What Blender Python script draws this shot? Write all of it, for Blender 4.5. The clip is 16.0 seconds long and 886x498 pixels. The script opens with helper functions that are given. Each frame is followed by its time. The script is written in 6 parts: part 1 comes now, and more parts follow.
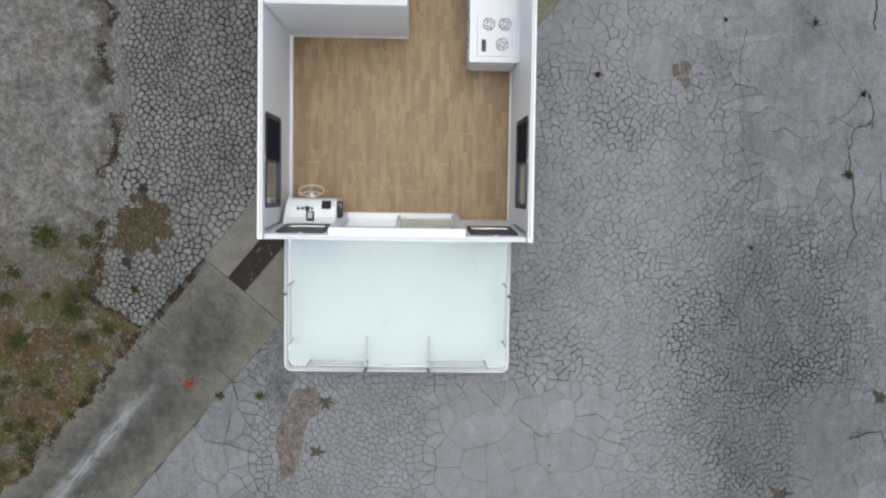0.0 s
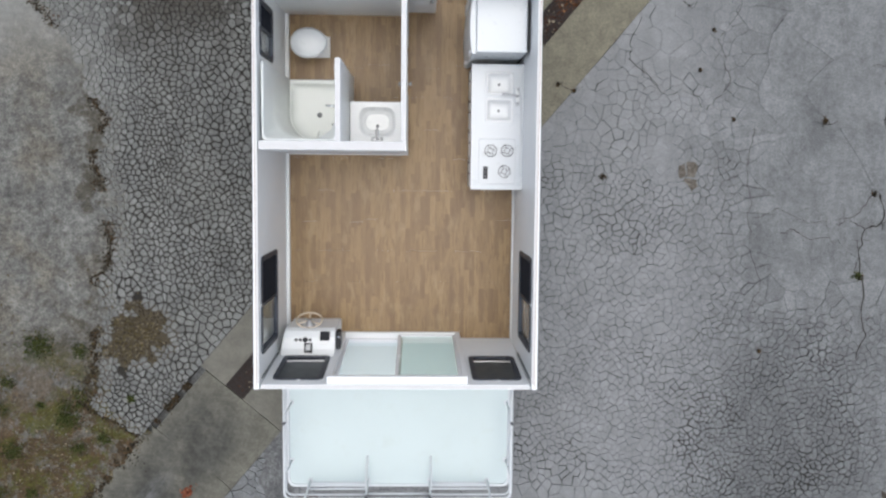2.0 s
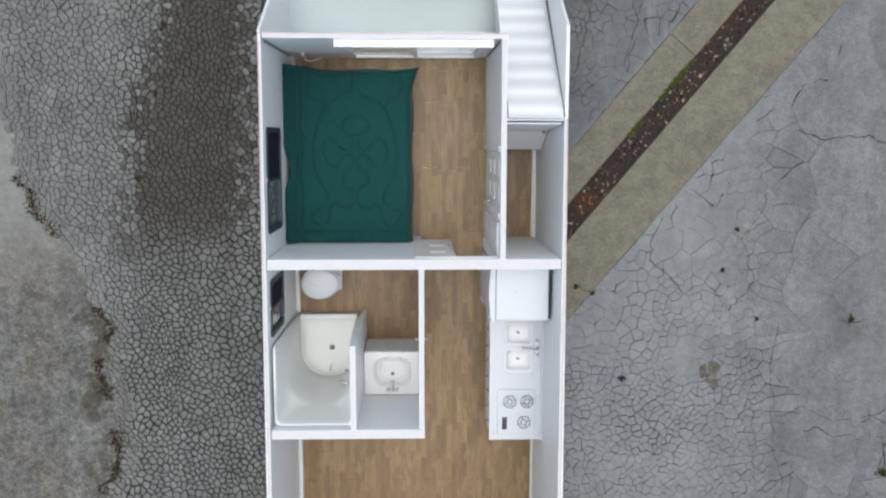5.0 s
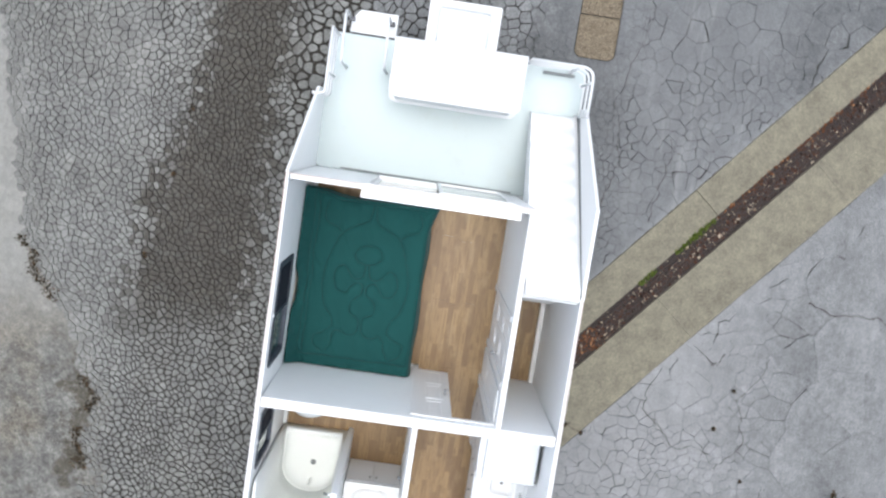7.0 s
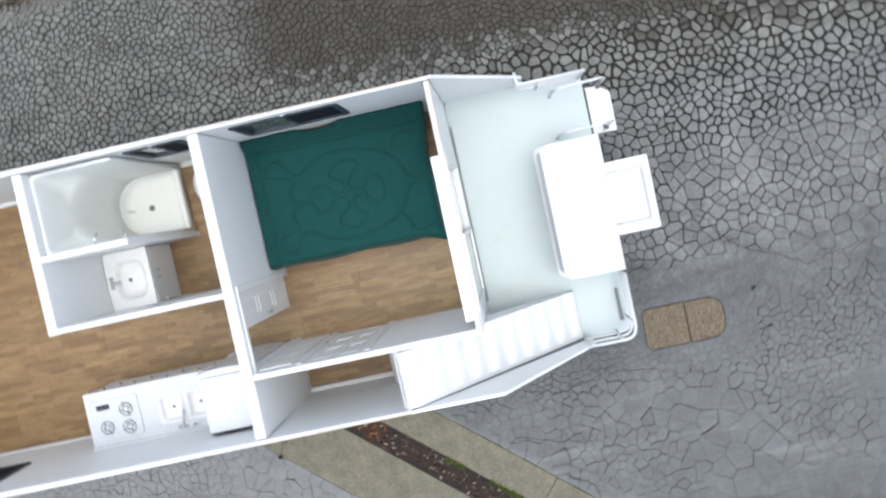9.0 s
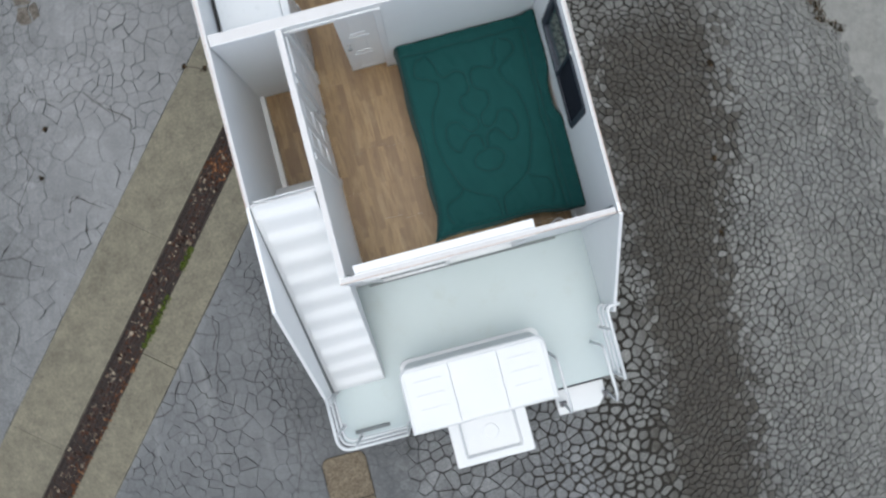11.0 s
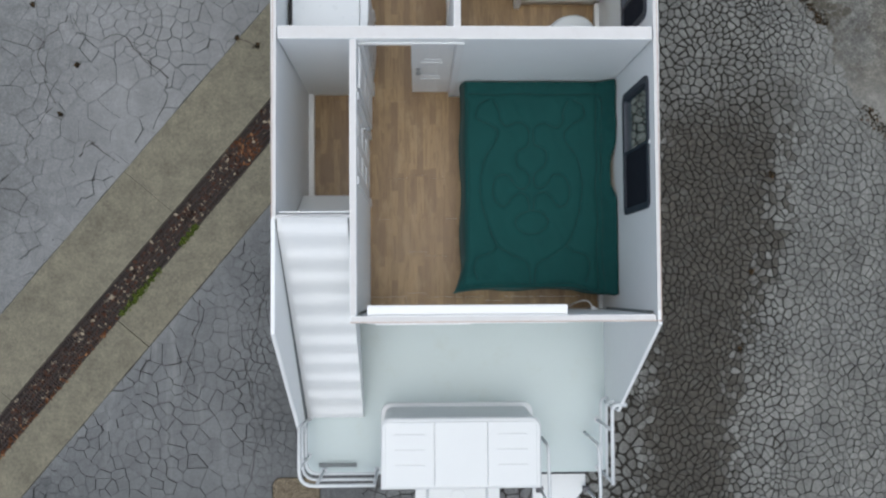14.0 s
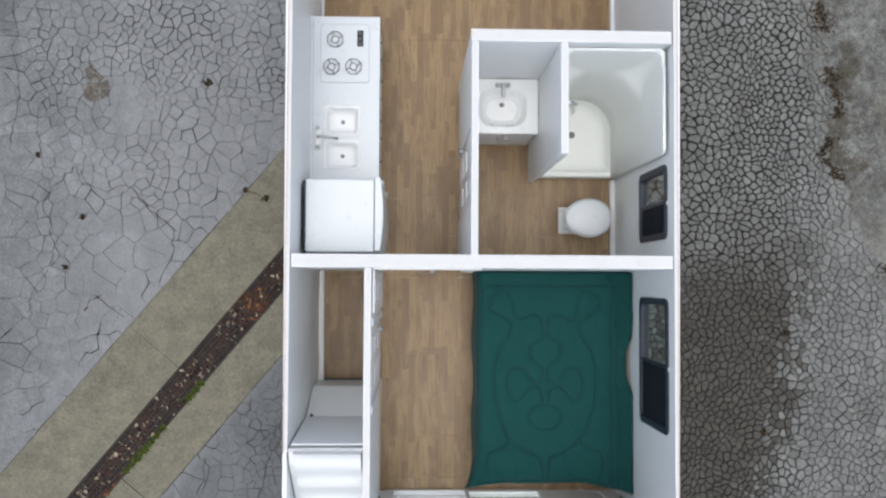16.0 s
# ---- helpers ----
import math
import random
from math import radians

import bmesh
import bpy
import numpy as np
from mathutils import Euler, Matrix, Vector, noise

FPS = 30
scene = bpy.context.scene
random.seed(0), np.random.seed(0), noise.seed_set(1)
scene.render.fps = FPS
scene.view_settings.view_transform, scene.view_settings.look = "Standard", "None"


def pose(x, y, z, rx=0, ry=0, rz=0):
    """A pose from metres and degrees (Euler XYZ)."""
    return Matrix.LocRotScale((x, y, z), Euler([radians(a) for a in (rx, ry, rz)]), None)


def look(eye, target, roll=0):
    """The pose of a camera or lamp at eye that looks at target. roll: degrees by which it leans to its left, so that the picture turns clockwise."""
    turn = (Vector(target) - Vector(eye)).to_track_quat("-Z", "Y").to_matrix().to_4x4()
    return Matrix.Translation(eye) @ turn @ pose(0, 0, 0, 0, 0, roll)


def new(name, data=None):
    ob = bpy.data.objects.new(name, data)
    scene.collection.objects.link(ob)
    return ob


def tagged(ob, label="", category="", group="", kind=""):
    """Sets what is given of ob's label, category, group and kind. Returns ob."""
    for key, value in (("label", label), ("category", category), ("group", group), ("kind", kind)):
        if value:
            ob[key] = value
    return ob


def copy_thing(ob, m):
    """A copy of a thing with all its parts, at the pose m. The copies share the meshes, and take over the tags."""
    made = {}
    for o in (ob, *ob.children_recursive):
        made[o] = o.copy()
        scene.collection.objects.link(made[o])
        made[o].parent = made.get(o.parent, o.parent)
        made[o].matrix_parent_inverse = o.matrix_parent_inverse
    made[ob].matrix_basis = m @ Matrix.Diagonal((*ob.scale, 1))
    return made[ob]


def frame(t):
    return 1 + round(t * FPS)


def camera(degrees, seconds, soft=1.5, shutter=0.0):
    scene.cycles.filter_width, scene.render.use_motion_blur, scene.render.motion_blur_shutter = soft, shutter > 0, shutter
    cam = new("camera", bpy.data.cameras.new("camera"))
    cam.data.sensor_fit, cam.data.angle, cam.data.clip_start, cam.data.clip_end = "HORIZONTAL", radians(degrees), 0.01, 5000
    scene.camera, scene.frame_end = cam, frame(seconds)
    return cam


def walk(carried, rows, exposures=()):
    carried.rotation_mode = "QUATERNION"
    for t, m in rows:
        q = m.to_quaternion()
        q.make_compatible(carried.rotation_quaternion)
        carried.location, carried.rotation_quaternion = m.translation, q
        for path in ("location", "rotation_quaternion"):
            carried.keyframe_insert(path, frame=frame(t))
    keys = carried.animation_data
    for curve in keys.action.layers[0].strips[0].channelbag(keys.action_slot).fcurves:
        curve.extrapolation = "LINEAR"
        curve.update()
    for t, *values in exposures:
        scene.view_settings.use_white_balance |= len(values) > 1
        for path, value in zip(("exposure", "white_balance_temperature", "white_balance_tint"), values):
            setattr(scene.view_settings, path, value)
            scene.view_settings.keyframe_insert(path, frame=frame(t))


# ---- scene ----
cam = camera(54.0, 16.0, soft=2.3, shutter=0.25)
PATH = [
    (0, 0.240, 0.510, 13.156, -3.66, -1.69, 0.85),
    (0.5, 0.248, 0.928, 13.065, -3.96, -1.67, 0.79),
    (1, 0.235, 1.357, 12.959, -4.33, -1.74, 0.74),
    (1.5, 0.227, 1.839, 12.838, -4.73, -1.74, 0.67),
    (2, 0.220, 2.389, 12.743, -5.10, -1.69, 0.54),
    (2.5, 0.195, 2.965, 12.612, -5.53, -1.77, 0.46),
    (3, 0.176, 3.527, 12.513, -5.90, -1.72, 0.38),
    (3.5, 0.151, 4.097, 12.402, -6.38, -1.65, 0.40),
    (4, 0.105, 4.625, 12.284, -6.62, -1.66, 0.31),
    (4.5, 0.078, 5.211, 12.152, -7.14, -1.62, 0.18),
    (5, 0.040, 5.748, 12.036, -7.31, -1.61, 0.07),
    (5.2, 0.015, 5.990, 11.967, -7.54, -1.66, 0.03),
    (5.7, -0.054, 6.511, 11.891, -7.67, -1.78, -0.62),
    (6.25, -0.150, 6.975, 11.831, -7.60, -1.85, -0.42),
    (6.8, -0.232, 7.267, 11.768, -7.40, -1.46, 4.22),
    (7.3, -0.255, 7.337, 11.685, -7.05, -0.46, 15.33),
    (7.5, -0.296, 7.384, 11.659, -7.30, -0.14, 18.99),
    (8, -0.358, 7.352, 11.595, -6.67, 1.45, 36.40),
    (8.5, -0.378, 7.280, 11.533, -5.40, 2.81, 56.87),
    (9, -0.276, 7.215, 11.385, -3.31, 3.88, 77.68),
    (9.5, -0.253, 7.133, 11.171, -1.49, 3.98, 98.37),
    (9.7, -0.245, 7.093, 11.096, -0.82, 3.79, 106.72),
    (10.2, -0.148, 7.033, 10.894, 0.34, 2.70, 129.36),
    (10.75, 0.006, 7.003, 10.697, 1.84, 0.93, 154.77),
    (11.3, 0.152, 6.996, 10.533, 2.81, -0.73, 174.21),
    (11.8, 0.226, 6.997, 10.420, 3.10, -1.44, 181.12),
    (12, 0.252, 6.982, 10.390, 2.98, -1.56, 181.21),
    (12.5, 0.282, 6.977, 10.298, 3.02, -1.76, 181.32),
    (13, 0.308, 6.921, 10.216, 2.84, -1.77, 181.35),
    (13.5, 0.328, 6.755, 10.152, 2.60, -1.63, 181.49),
    (14, 0.391, 6.494, 10.105, 2.51, -1.64, 179.67),
    (14.5, 0.468, 6.111, 10.077, 2.29, -1.67, 178.78),
    (15, 0.530, 5.653, 10.091, 2.08, -1.66, 179.13),
    (15.5, 0.556, 5.151, 10.101, 2.00, -1.85, 179.54),
    (16, 0.532, 4.624, 10.036, 2.19, -1.82, 180.31),
]
walk(cam, [(t, pose(x, y, z, rx, ry, rz)) for t, x, y, z, rx, ry, rz in PATH],
     exposures=[(0.0, 0.26, 6460, 8.5), (1.5, 0.22, 6440, 8.8), (2.5, 0.42, 6420, 9.0), (4.2, 0.31, 6400, 8.7), (5.2, 0.29, 6390, 8.5), (7.3, 0.94, 6400, 9.5), (8.0, 0.96, 6370, 9.0), (9.0, 0.70, 6360, 8.5),
                (9.7, 0.53, 6350, 8.0), (11.8, 0.13, 6300, 7.0), (14.0, 0.04, 6300, 7.0), (15.5, 0.24, 6380, 8.5), (16.0, 0.34, 6400, 9.0)])

# ---- world and light: an overcast day ----
SUN_ELEV, SUN_ROT = 84.0, 10.0
world = bpy.data.worlds.new("overcast_sky")
scene.world = world
world.use_nodes = True
wn = world.node_tree.nodes
sky = wn.new("ShaderNodeTexSky")
sky.sky_type, sky.sun_disc = "NISHITA", False
sky.sun_elevation, sky.sun_rotation = radians(SUN_ELEV), radians(SUN_ROT)
sky.dust_density, sky.air_density = 4.0, 1.0
veil = wn.new("ShaderNodeHueSaturation")
veil.inputs["Saturation"].default_value = 0.56
world.node_tree.links.new(sky.outputs[0], veil.inputs["Color"])
world.node_tree.links.new(veil.outputs[0], wn["Background"].inputs["Color"])
wn["Background"].inputs["Strength"].default_value = 0.172
sun_data = bpy.data.lights.new("sun", "SUN")
sun_data.energy, sun_data.angle, sun_data.color = 0.55, radians(60), (0.935, 0.985, 1.0)
sun = new("sun", sun_data)
sun.matrix_world = look((0, 0, 30), Vector((0, 0, 30)) + Vector((
    -math.sin(radians(SUN_ROT)) * math.cos(radians(SUN_ELEV)),
    -math.cos(radians(SUN_ROT)) * math.cos(radians(SUN_ELEV)), -math.sin(radians(SUN_ELEV)))))


# ---- materials ----
YARD = (0.03, -0.149, 0.0)     # the paved yard's own origin, beside the boat's


class Mat:
    """A node material built step by step; every method returns a socket."""

    def __init__(self, name, rough=0.6, metal=0.0, spec=0.5, at=None):
        self.m = bpy.data.materials.new(name)
        self.m.use_nodes = True
        self.t = self.m.node_tree
        self.b = self.t.nodes["Principled BSDF"]
        self.b.inputs["Roughness"].default_value = rough
        self.b.inputs["Metallic"].default_value = metal
        self.b.inputs["Specular IOR Level"].default_value = spec
        self.pos = self.node("ShaderNodeNewGeometry").outputs["Position"]
        if at:
            self.pos = self.vmath("SUBTRACT", self.pos, at)

    def node(self, kind, **values):
        n = self.t.nodes.new(kind)
        for key, value in values.items():
            n.inputs[key.replace("_", " ")].default_value = value
        return n

    def put(self, socket, value):
        if isinstance(value, (int, float)):
            socket.default_value = value
        elif isinstance(value, tuple):
            socket.default_value = (*value, 1.0) if len(value) == 3 and len(socket.default_value) == 4 else value
        else:
            self.t.links.new(value, socket)

    def noise(self, scale, detail=4.0, rough=0.55, warp=0.0, vec=None, stretch=None):
        n = self.node("ShaderNodeTexNoise", Scale=scale, Detail=detail, Roughness=rough, Distortion=warp)
        v = vec or self.pos
        if stretch:
            v = self.vmath("MULTIPLY", v, stretch)
        self.put(n.inputs["Vector"], v)
        return n.outputs["Fac"]

    def vmath(self, op, a, b):
        n = self.node("ShaderNodeVectorMath")
        n.operation = op
        self.put(n.inputs[0], a)
        self.put(n.inputs[1], b)
        return n.outputs[0]

    def math(self, op, a, b=0.0, clamp=False):
        n = self.node("ShaderNodeMath")
        n.operation, n.use_clamp = op, clamp
        self.put(n.inputs[0], a)
        self.put(n.inputs[1], b)
        return n.outputs[0]

    def step(self, v, lo, hi):
        n = self.node("ShaderNodeMapRange", From_Min=lo, From_Max=hi)
        n.interpolation_type = "SMOOTHSTEP"
        self.put(n.inputs["Value"], v)
        return n.outputs[0]

    def mix(self, fac, a, b, blend="MIX"):
        n = self.node("ShaderNodeMix")
        n.data_type, n.blend_type = "RGBA", blend
        self.put(n.inputs["Factor"], fac)
        self.put(n.inputs[6], a)
        self.put(n.inputs[7], b)
        return n.outputs[2]

    def split(self, v):
        n = self.node("ShaderNodeSeparateXYZ")
        self.put(n.inputs[0], v)
        return n.outputs

    def join(self, x, y, z=0.0):
        n = self.node("ShaderNodeCombineXYZ")
        for k, v in enumerate((x, y, z)):
            self.put(n.inputs[k], v)
        return n.outputs[0]

    def white(self, v):
        n = self.node("ShaderNodeTexWhiteNoise")
        self.put(n.inputs["Vector"], v)
        return n.outputs["Value"]

    def island(self):
        return self.node("ShaderNodeNewGeometry").outputs["Random Per Island"]

    def random(self):
        return self.node("ShaderNodeObjectInfo").outputs["Random"]

    def cells(self, scale, feature="F1"):
        n = self.node("ShaderNodeTexVoronoi", Scale=scale)
        n.feature = feature
        self.put(n.inputs["Vector"], self.pos)
        return n.outputs["Distance"]

    def color(self, c):
        self.put(self.b.inputs["Base Color"], c)
        return self

    def rough(self, r):
        self.put(self.b.inputs["Roughness"], r)
        return self

    def bump(self, height, strength=0.3, distance=0.01):
        n = self.node("ShaderNodeBump", Strength=strength, Distance=distance)
        self.put(n.inputs["Height"], height)
        self.t.links.new(n.outputs[0], self.b.inputs["Normal"])
        return self


def painted(name, base, rough=0.45, var=0.06, bump=0.05, scale=3.0, dirt=None, dirt_amount=0.25):
    m = Mat(name, rough)
    low = tuple(c * (1 - var) for c in base)
    col = m.mix(m.noise(scale, 5), low, base)
    if dirt:
        col = m.mix(m.math("MULTIPLY", m.step(m.noise(scale * 2.3, 8, 0.7), 0.52, 0.75), dirt_amount), col, dirt)
    m.color(col)
    m.rough(m.math("ADD", m.math("MULTIPLY", m.noise(9, 3), 0.2), rough - 0.1))
    return m.bump(m.noise(160, 2), bump, 0.002).m


WHITE = painted("white_wall_panel", (0.79, 0.81, 0.815), 0.42, 0.05, 0.04, 2.2, (0.70, 0.72, 0.72), 0.3)
GEL = painted("white_gelcoat", (0.61, 0.635, 0.645), 0.35, 0.04, 0.03, 2.5, (0.57, 0.59, 0.59), 0.3)
CUT = painted("cut_panel_edge", (0.63, 0.625, 0.62), 0.7, 0.10, 0.15, 6.0, (0.52, 0.49, 0.46), 0.4)
VINYL = painted("white_vinyl_trim", (0.74, 0.755, 0.76), 0.35, 0.03, 0.02, 4.0)
DECK = painted("pale_mint_deck_coating", (0.475, 0.548, 0.548), 0.5, 0.07, 0.12, 1.4, (0.42, 0.47, 0.44), 0.5)
# the same deck coating, one step paler, for the front deck
FOREDECK = painted("paler_mint_deck_coating", (0.545, 0.622, 0.615), 0.5, 0.07, 0.12, 1.4, (0.49, 0.55, 0.52), 0.5)
ENAMEL = painted("white_enamel", (0.58, 0.61, 0.63), 0.3, 0.02, 0.01, 3.0)
TUB = painted("ivory_acrylic", (0.81, 0.835, 0.81), 0.42, 0.03, 0.01, 3.0)
BASIN = painted("white_plastic", (0.80, 0.815, 0.815), 0.3, 0.03, 0.02, 4.0)
PLY = painted("raw_plywood_edge", (0.52, 0.40, 0.33), 0.8, 0.3, 0.2, 14.0)
BLACK = painted("black_plastic", (0.010, 0.012, 0.016), 0.6, 0.3, 0.05, 8.0)
CAULK = painted("grey_sealant", (0.22, 0.24, 0.24), 0.7, 0.35, 0.3, 12.0)
TAN = painted("tan_mattress_ticking", (0.76, 0.63, 0.38), 0.85, 0.15, 0.3, 10.0)
HULL = painted("white_hull_coating", (0.70, 0.72, 0.72), 0.4, 0.1, 0.05, 1.5, (0.45, 0.45, 0.42), 0.5)
STAIR = painted("bright_white_gelcoat", (0.73, 0.745, 0.75), 0.4, 0.02, 0.03, 2.5)
CHROME = Mat("chrome", 0.16, 1.0).color((0.72, 0.74, 0.76)).m
STEEL = Mat("brushed_steel", 0.38, 1.0).color((0.50, 0.51, 0.52)).m
DRAIN = Mat("dull_grey_metal", 0.6, 0.4).color((0.19, 0.20, 0.205)).m
IRON = Mat("dark_burner_iron", 0.55, 0.3).color((0.10, 0.10, 0.11)).m


def glass_mat(name, tint, rough=0.02):
    m = Mat(name, rough)
    m.b.inputs["Transmission Weight"].default_value = 1.0
    m.b.inputs["IOR"].default_value = 1.1
    return m.color(tint).m


GLASS = glass_mat("clear_glass", (0.97, 0.98, 0.98))
NAVY = glass_mat("dark_smoked_glass", (0.10, 0.12, 0.14))
SMOKE = painted("smoked_acrylic_pane", (0.034, 0.045, 0.050), 0.5, 0.15, 0.02, 3.0)
PANE = glass_mat("window_glass", (0.70, 0.74, 0.74))
GREENISH = glass_mat("green_tinted_double_glass", (0.72, 0.79, 0.75))
SLATE = painted("dark_slate_window_frame", (0.024, 0.031, 0.046), 0.55, 0.2, 0.05, 8.0)
SCREEN = painted("dark_window_shade", (0.017, 0.020, 0.028), 0.9, 0.2, 0.1, 30.0)
SCREEN.node_tree.nodes["Principled BSDF"].inputs["Specular IOR Level"].default_value = 0.1


def wood_floor():
    m = Mat("oak_laminate", 0.42)
    x, y, z = m.split(m.pos)
    strip = m.math("FLOOR", m.math("DIVIDE", x, 0.066))
    shift = m.math("MULTIPLY", m.white(m.join(strip, 3.0)), 0.9)
    block = m.math("FLOOR", m.math("DIVIDE", m.math("ADD", y, shift), 0.46))
    tone = m.white(m.join(strip, block, 1.0))
    own = m.vmath("ADD", m.pos, m.join(m.math("MULTIPLY", tone, 7.0), m.math("MULTIPLY", tone, 3.0)))
    grain = m.noise(5, 6, 0.68, 0.7, vec=own, stretch=(8.0, 0.8, 1.0))
    fine = m.noise(40, 4, 0.65, stretch=(7.0, 0.6, 1.0))
    col = m.mix(tone, (0.180, 0.107, 0.042), (0.325, 0.212, 0.090))
    col = m.mix(m.math("MULTIPLY", m.step(grain, 0.44, 0.68), 0.75), col, (0.130, 0.072, 0.029))
    col = m.mix(m.math("MULTIPLY", m.step(m.noise(3.2, 5, 0.65, stretch=(1.6, 0.7, 1.0)), 0.48, 0.68), 0.35), col, (0.125, 0.070, 0.030))
    col = m.mix(m.math("MULTIPLY", fine, 0.38), col, (0.15, 0.085, 0.036))
    col = m.mix(m.math("MULTIPLY", m.step(m.noise(4.0, 5, stretch=(2.2, 0.7, 1.0)), 0.52, 0.7), 0.30), col, (0.40, 0.29, 0.15))
    col = m.mix(m.math("MULTIPLY", m.random(), 0.14), col, (0.17, 0.095, 0.042))
    m.color(col)
    m.rough(m.math("ADD", m.math("MULTIPLY", grain, 0.25), 0.32))
    return m.bump(fine, 0.15, 0.002).m


def quilt_mat():
    m = Mat("dark_green_quilted_cloth", 0.8, spec=0.12)
    col = m.mix(m.noise(5, 5), (0.0062, 0.0425, 0.0405), (0.0086, 0.060, 0.057))
    col = m.mix(m.math("MULTIPLY", m.noise(60, 3), 0.35), col, (0.008, 0.062, 0.058))
    m.color(col)
    m.b.inputs["Sheen Weight"].default_value = 0.06
    m.b.inputs["Sheen Roughness"].default_value = 0.5
    return m.bump(m.noise(420, 2), 0.25, 0.002).m


def grime(m, col, scale, lo, hi, soft=(0.30, 0.70), stretch=None, detail=7):
    """Breaks a colour up by a noise: lo and hi are the factors it swings between."""
    f = m.step(m.noise(scale, detail, 0.72, stretch=stretch), *soft)
    return m.mix(1.0, col, m.mix(f, (lo, lo, lo), (hi, hi, hi)), "MULTIPLY")


def pavement_mat(name, light, dark, stain=True, edge=1.0):
    """Weathered paving: plate tones, grit, broad blotches, and the long damp oil stain beside the boat."""
    m = Mat(name, 0.88, spec=0.25, at=YARD)
    x, y, z = m.split(m.pos)
    isl = m.island()
    col = m.mix(m.math("ADD", m.math("MULTIPLY", isl, 0.36), m.math("MULTIPLY", m.noise(0.9, 6, 0.6), 0.45)), dark, light)
    col = grime(m, col, 0.45, 0.88, 1.12)
    col = grime(m, col, 2.2, 0.84, 1.12, stretch=(1.6, 0.6, 1.0))
    col = grime(m, col, 9.0, 0.84, 1.12)
    col = grime(m, col, 34.0, 0.74, 1.20)
    col = grime(m, col, 110.0, 0.70, 1.25, detail=3)
    if stain:
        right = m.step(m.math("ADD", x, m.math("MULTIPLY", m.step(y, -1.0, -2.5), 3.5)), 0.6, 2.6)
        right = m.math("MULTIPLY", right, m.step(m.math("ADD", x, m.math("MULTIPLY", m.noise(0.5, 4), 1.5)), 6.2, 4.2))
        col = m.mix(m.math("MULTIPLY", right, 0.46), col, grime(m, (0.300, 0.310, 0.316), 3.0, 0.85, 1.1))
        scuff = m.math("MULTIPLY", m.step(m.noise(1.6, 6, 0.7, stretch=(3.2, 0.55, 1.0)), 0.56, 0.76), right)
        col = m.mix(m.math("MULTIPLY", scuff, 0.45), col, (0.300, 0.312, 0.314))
        wob = m.math("MULTIPLY", m.math("SUBTRACT", m.noise(1.3, 7, 0.7), 0.5), 1.7)
        own = m.math("MULTIPLY", m.math("SUBTRACT", isl, 0.5), 0.40)
        line = m.math("SUBTRACT", m.math("ADD", x, 3.05), m.math("MULTIPLY", m.math("SUBTRACT", y, 6.0), 0.115))
        across = m.math("ABSOLUTE", m.math("ADD", line, m.math("MULTIPLY", wob, 0.28)))
        across = m.math("SUBTRACT", across, m.math("MULTIPLY", m.step(y, 7.5, 6.2), 0.24))
        fringe = m.math("MULTIPLY", m.math("SUBTRACT", m.noise(2.6, 6, 0.7, stretch=(3.0, 0.35, 1.0)), 0.5), 0.45)
        band = m.math("MULTIPLY", m.step(m.math("ADD", m.math("ADD", across, own), fringe), 0.78, 0.36), m.step(m.math("ADD", m.math("ADD", y, wob), own), 3.7, 5.1))
        band = m.math("MULTIPLY", band, m.math("ADD", m.math("MULTIPLY", m.step(m.noise(6, 6, 0.75), 0.30, 0.52), 0.25), 0.66))
        oil = grime(m, grime(m, m.mix(m.noise(2.5, 5), (0.046, 0.043, 0.038), (0.080, 0.075, 0.067)), 12.0, 0.62, 1.3), 45.0, 0.6, 1.45)
        col = m.mix(band, col, oil)
        far = m.math("MULTIPLY", m.step(m.math("ABSOLUTE", m.math("ADD", m.math("SUBTRACT", x, 6.0), wob)), 1.6, 0.3),
                     m.step(m.math("ABSOLUTE", m.math("ADD", y, 2.2)), 3.0, 1.0))
        far = m.math("MULTIPLY", far, m.math("ADD", m.math("MULTIPLY", isl, 0.5), 0.35))
        col = m.mix(m.math("MULTIPLY", far, 0.75), col, (0.090, 0.094, 0.096))
        inner = m.math("MULTIPLY", m.step(m.math("ADD", m.math("MULTIPLY", x, 0.7655), m.math("MULTIPLY", y, -0.6434)), -1.9, -2.2), m.step(m.math("ADD", x, wob), 0.6, 1.3))
        inner = m.math("MULTIPLY", inner, m.math("ADD", m.math("MULTIPLY", m.noise(0.7, 6, 0.65), 0.5), 0.5))
        col = m.mix(inner, col, m.mix(1.0, col, (0.52, 0.53, 0.54), "MULTIPLY"))
        pale = m.math("MULTIPLY", m.step(m.noise(1.5, 6, 0.7, stretch=(3.0, 0.4, 1.0)), 0.50, 0.72), m.math("MULTIPLY", m.step(x, 2.3, 2.9), m.step(x, 4.6, 3.8)))
        pale = m.math("MULTIPLY", pale, m.step(m.math("ADD", m.math("MULTIPLY", x, 0.7655), m.math("MULTIPLY", y, -0.6434)), -1.9, -2.2))
        col = m.mix(m.math("MULTIPLY", pale, 0.55), col, grime(m, (0.255, 0.262, 0.262), 5.0, 0.85, 1.12))
        left = m.math("MULTIPLY", m.step(x, -1.0, -1.6), m.step(m.math("ADD", m.math("MULTIPLY", x, 0.7655), m.math("MULTIPLY", y, -0.6434)), -1.9, -2.2))
        col = m.mix(m.math("MULTIPLY", left, m.math("ADD", m.math("MULTIPLY", m.noise(0.8, 6, 0.7), 0.8), 0.3)), col, m.mix(1.0, col, (0.97, 0.94, 0.85), "MULTIPLY"))
    tone = (0.86 * edge, 0.85 * edge, 0.84 * edge)
    col = m.mix(1.0, col, tone, "MULTIPLY")
    m.color(col)
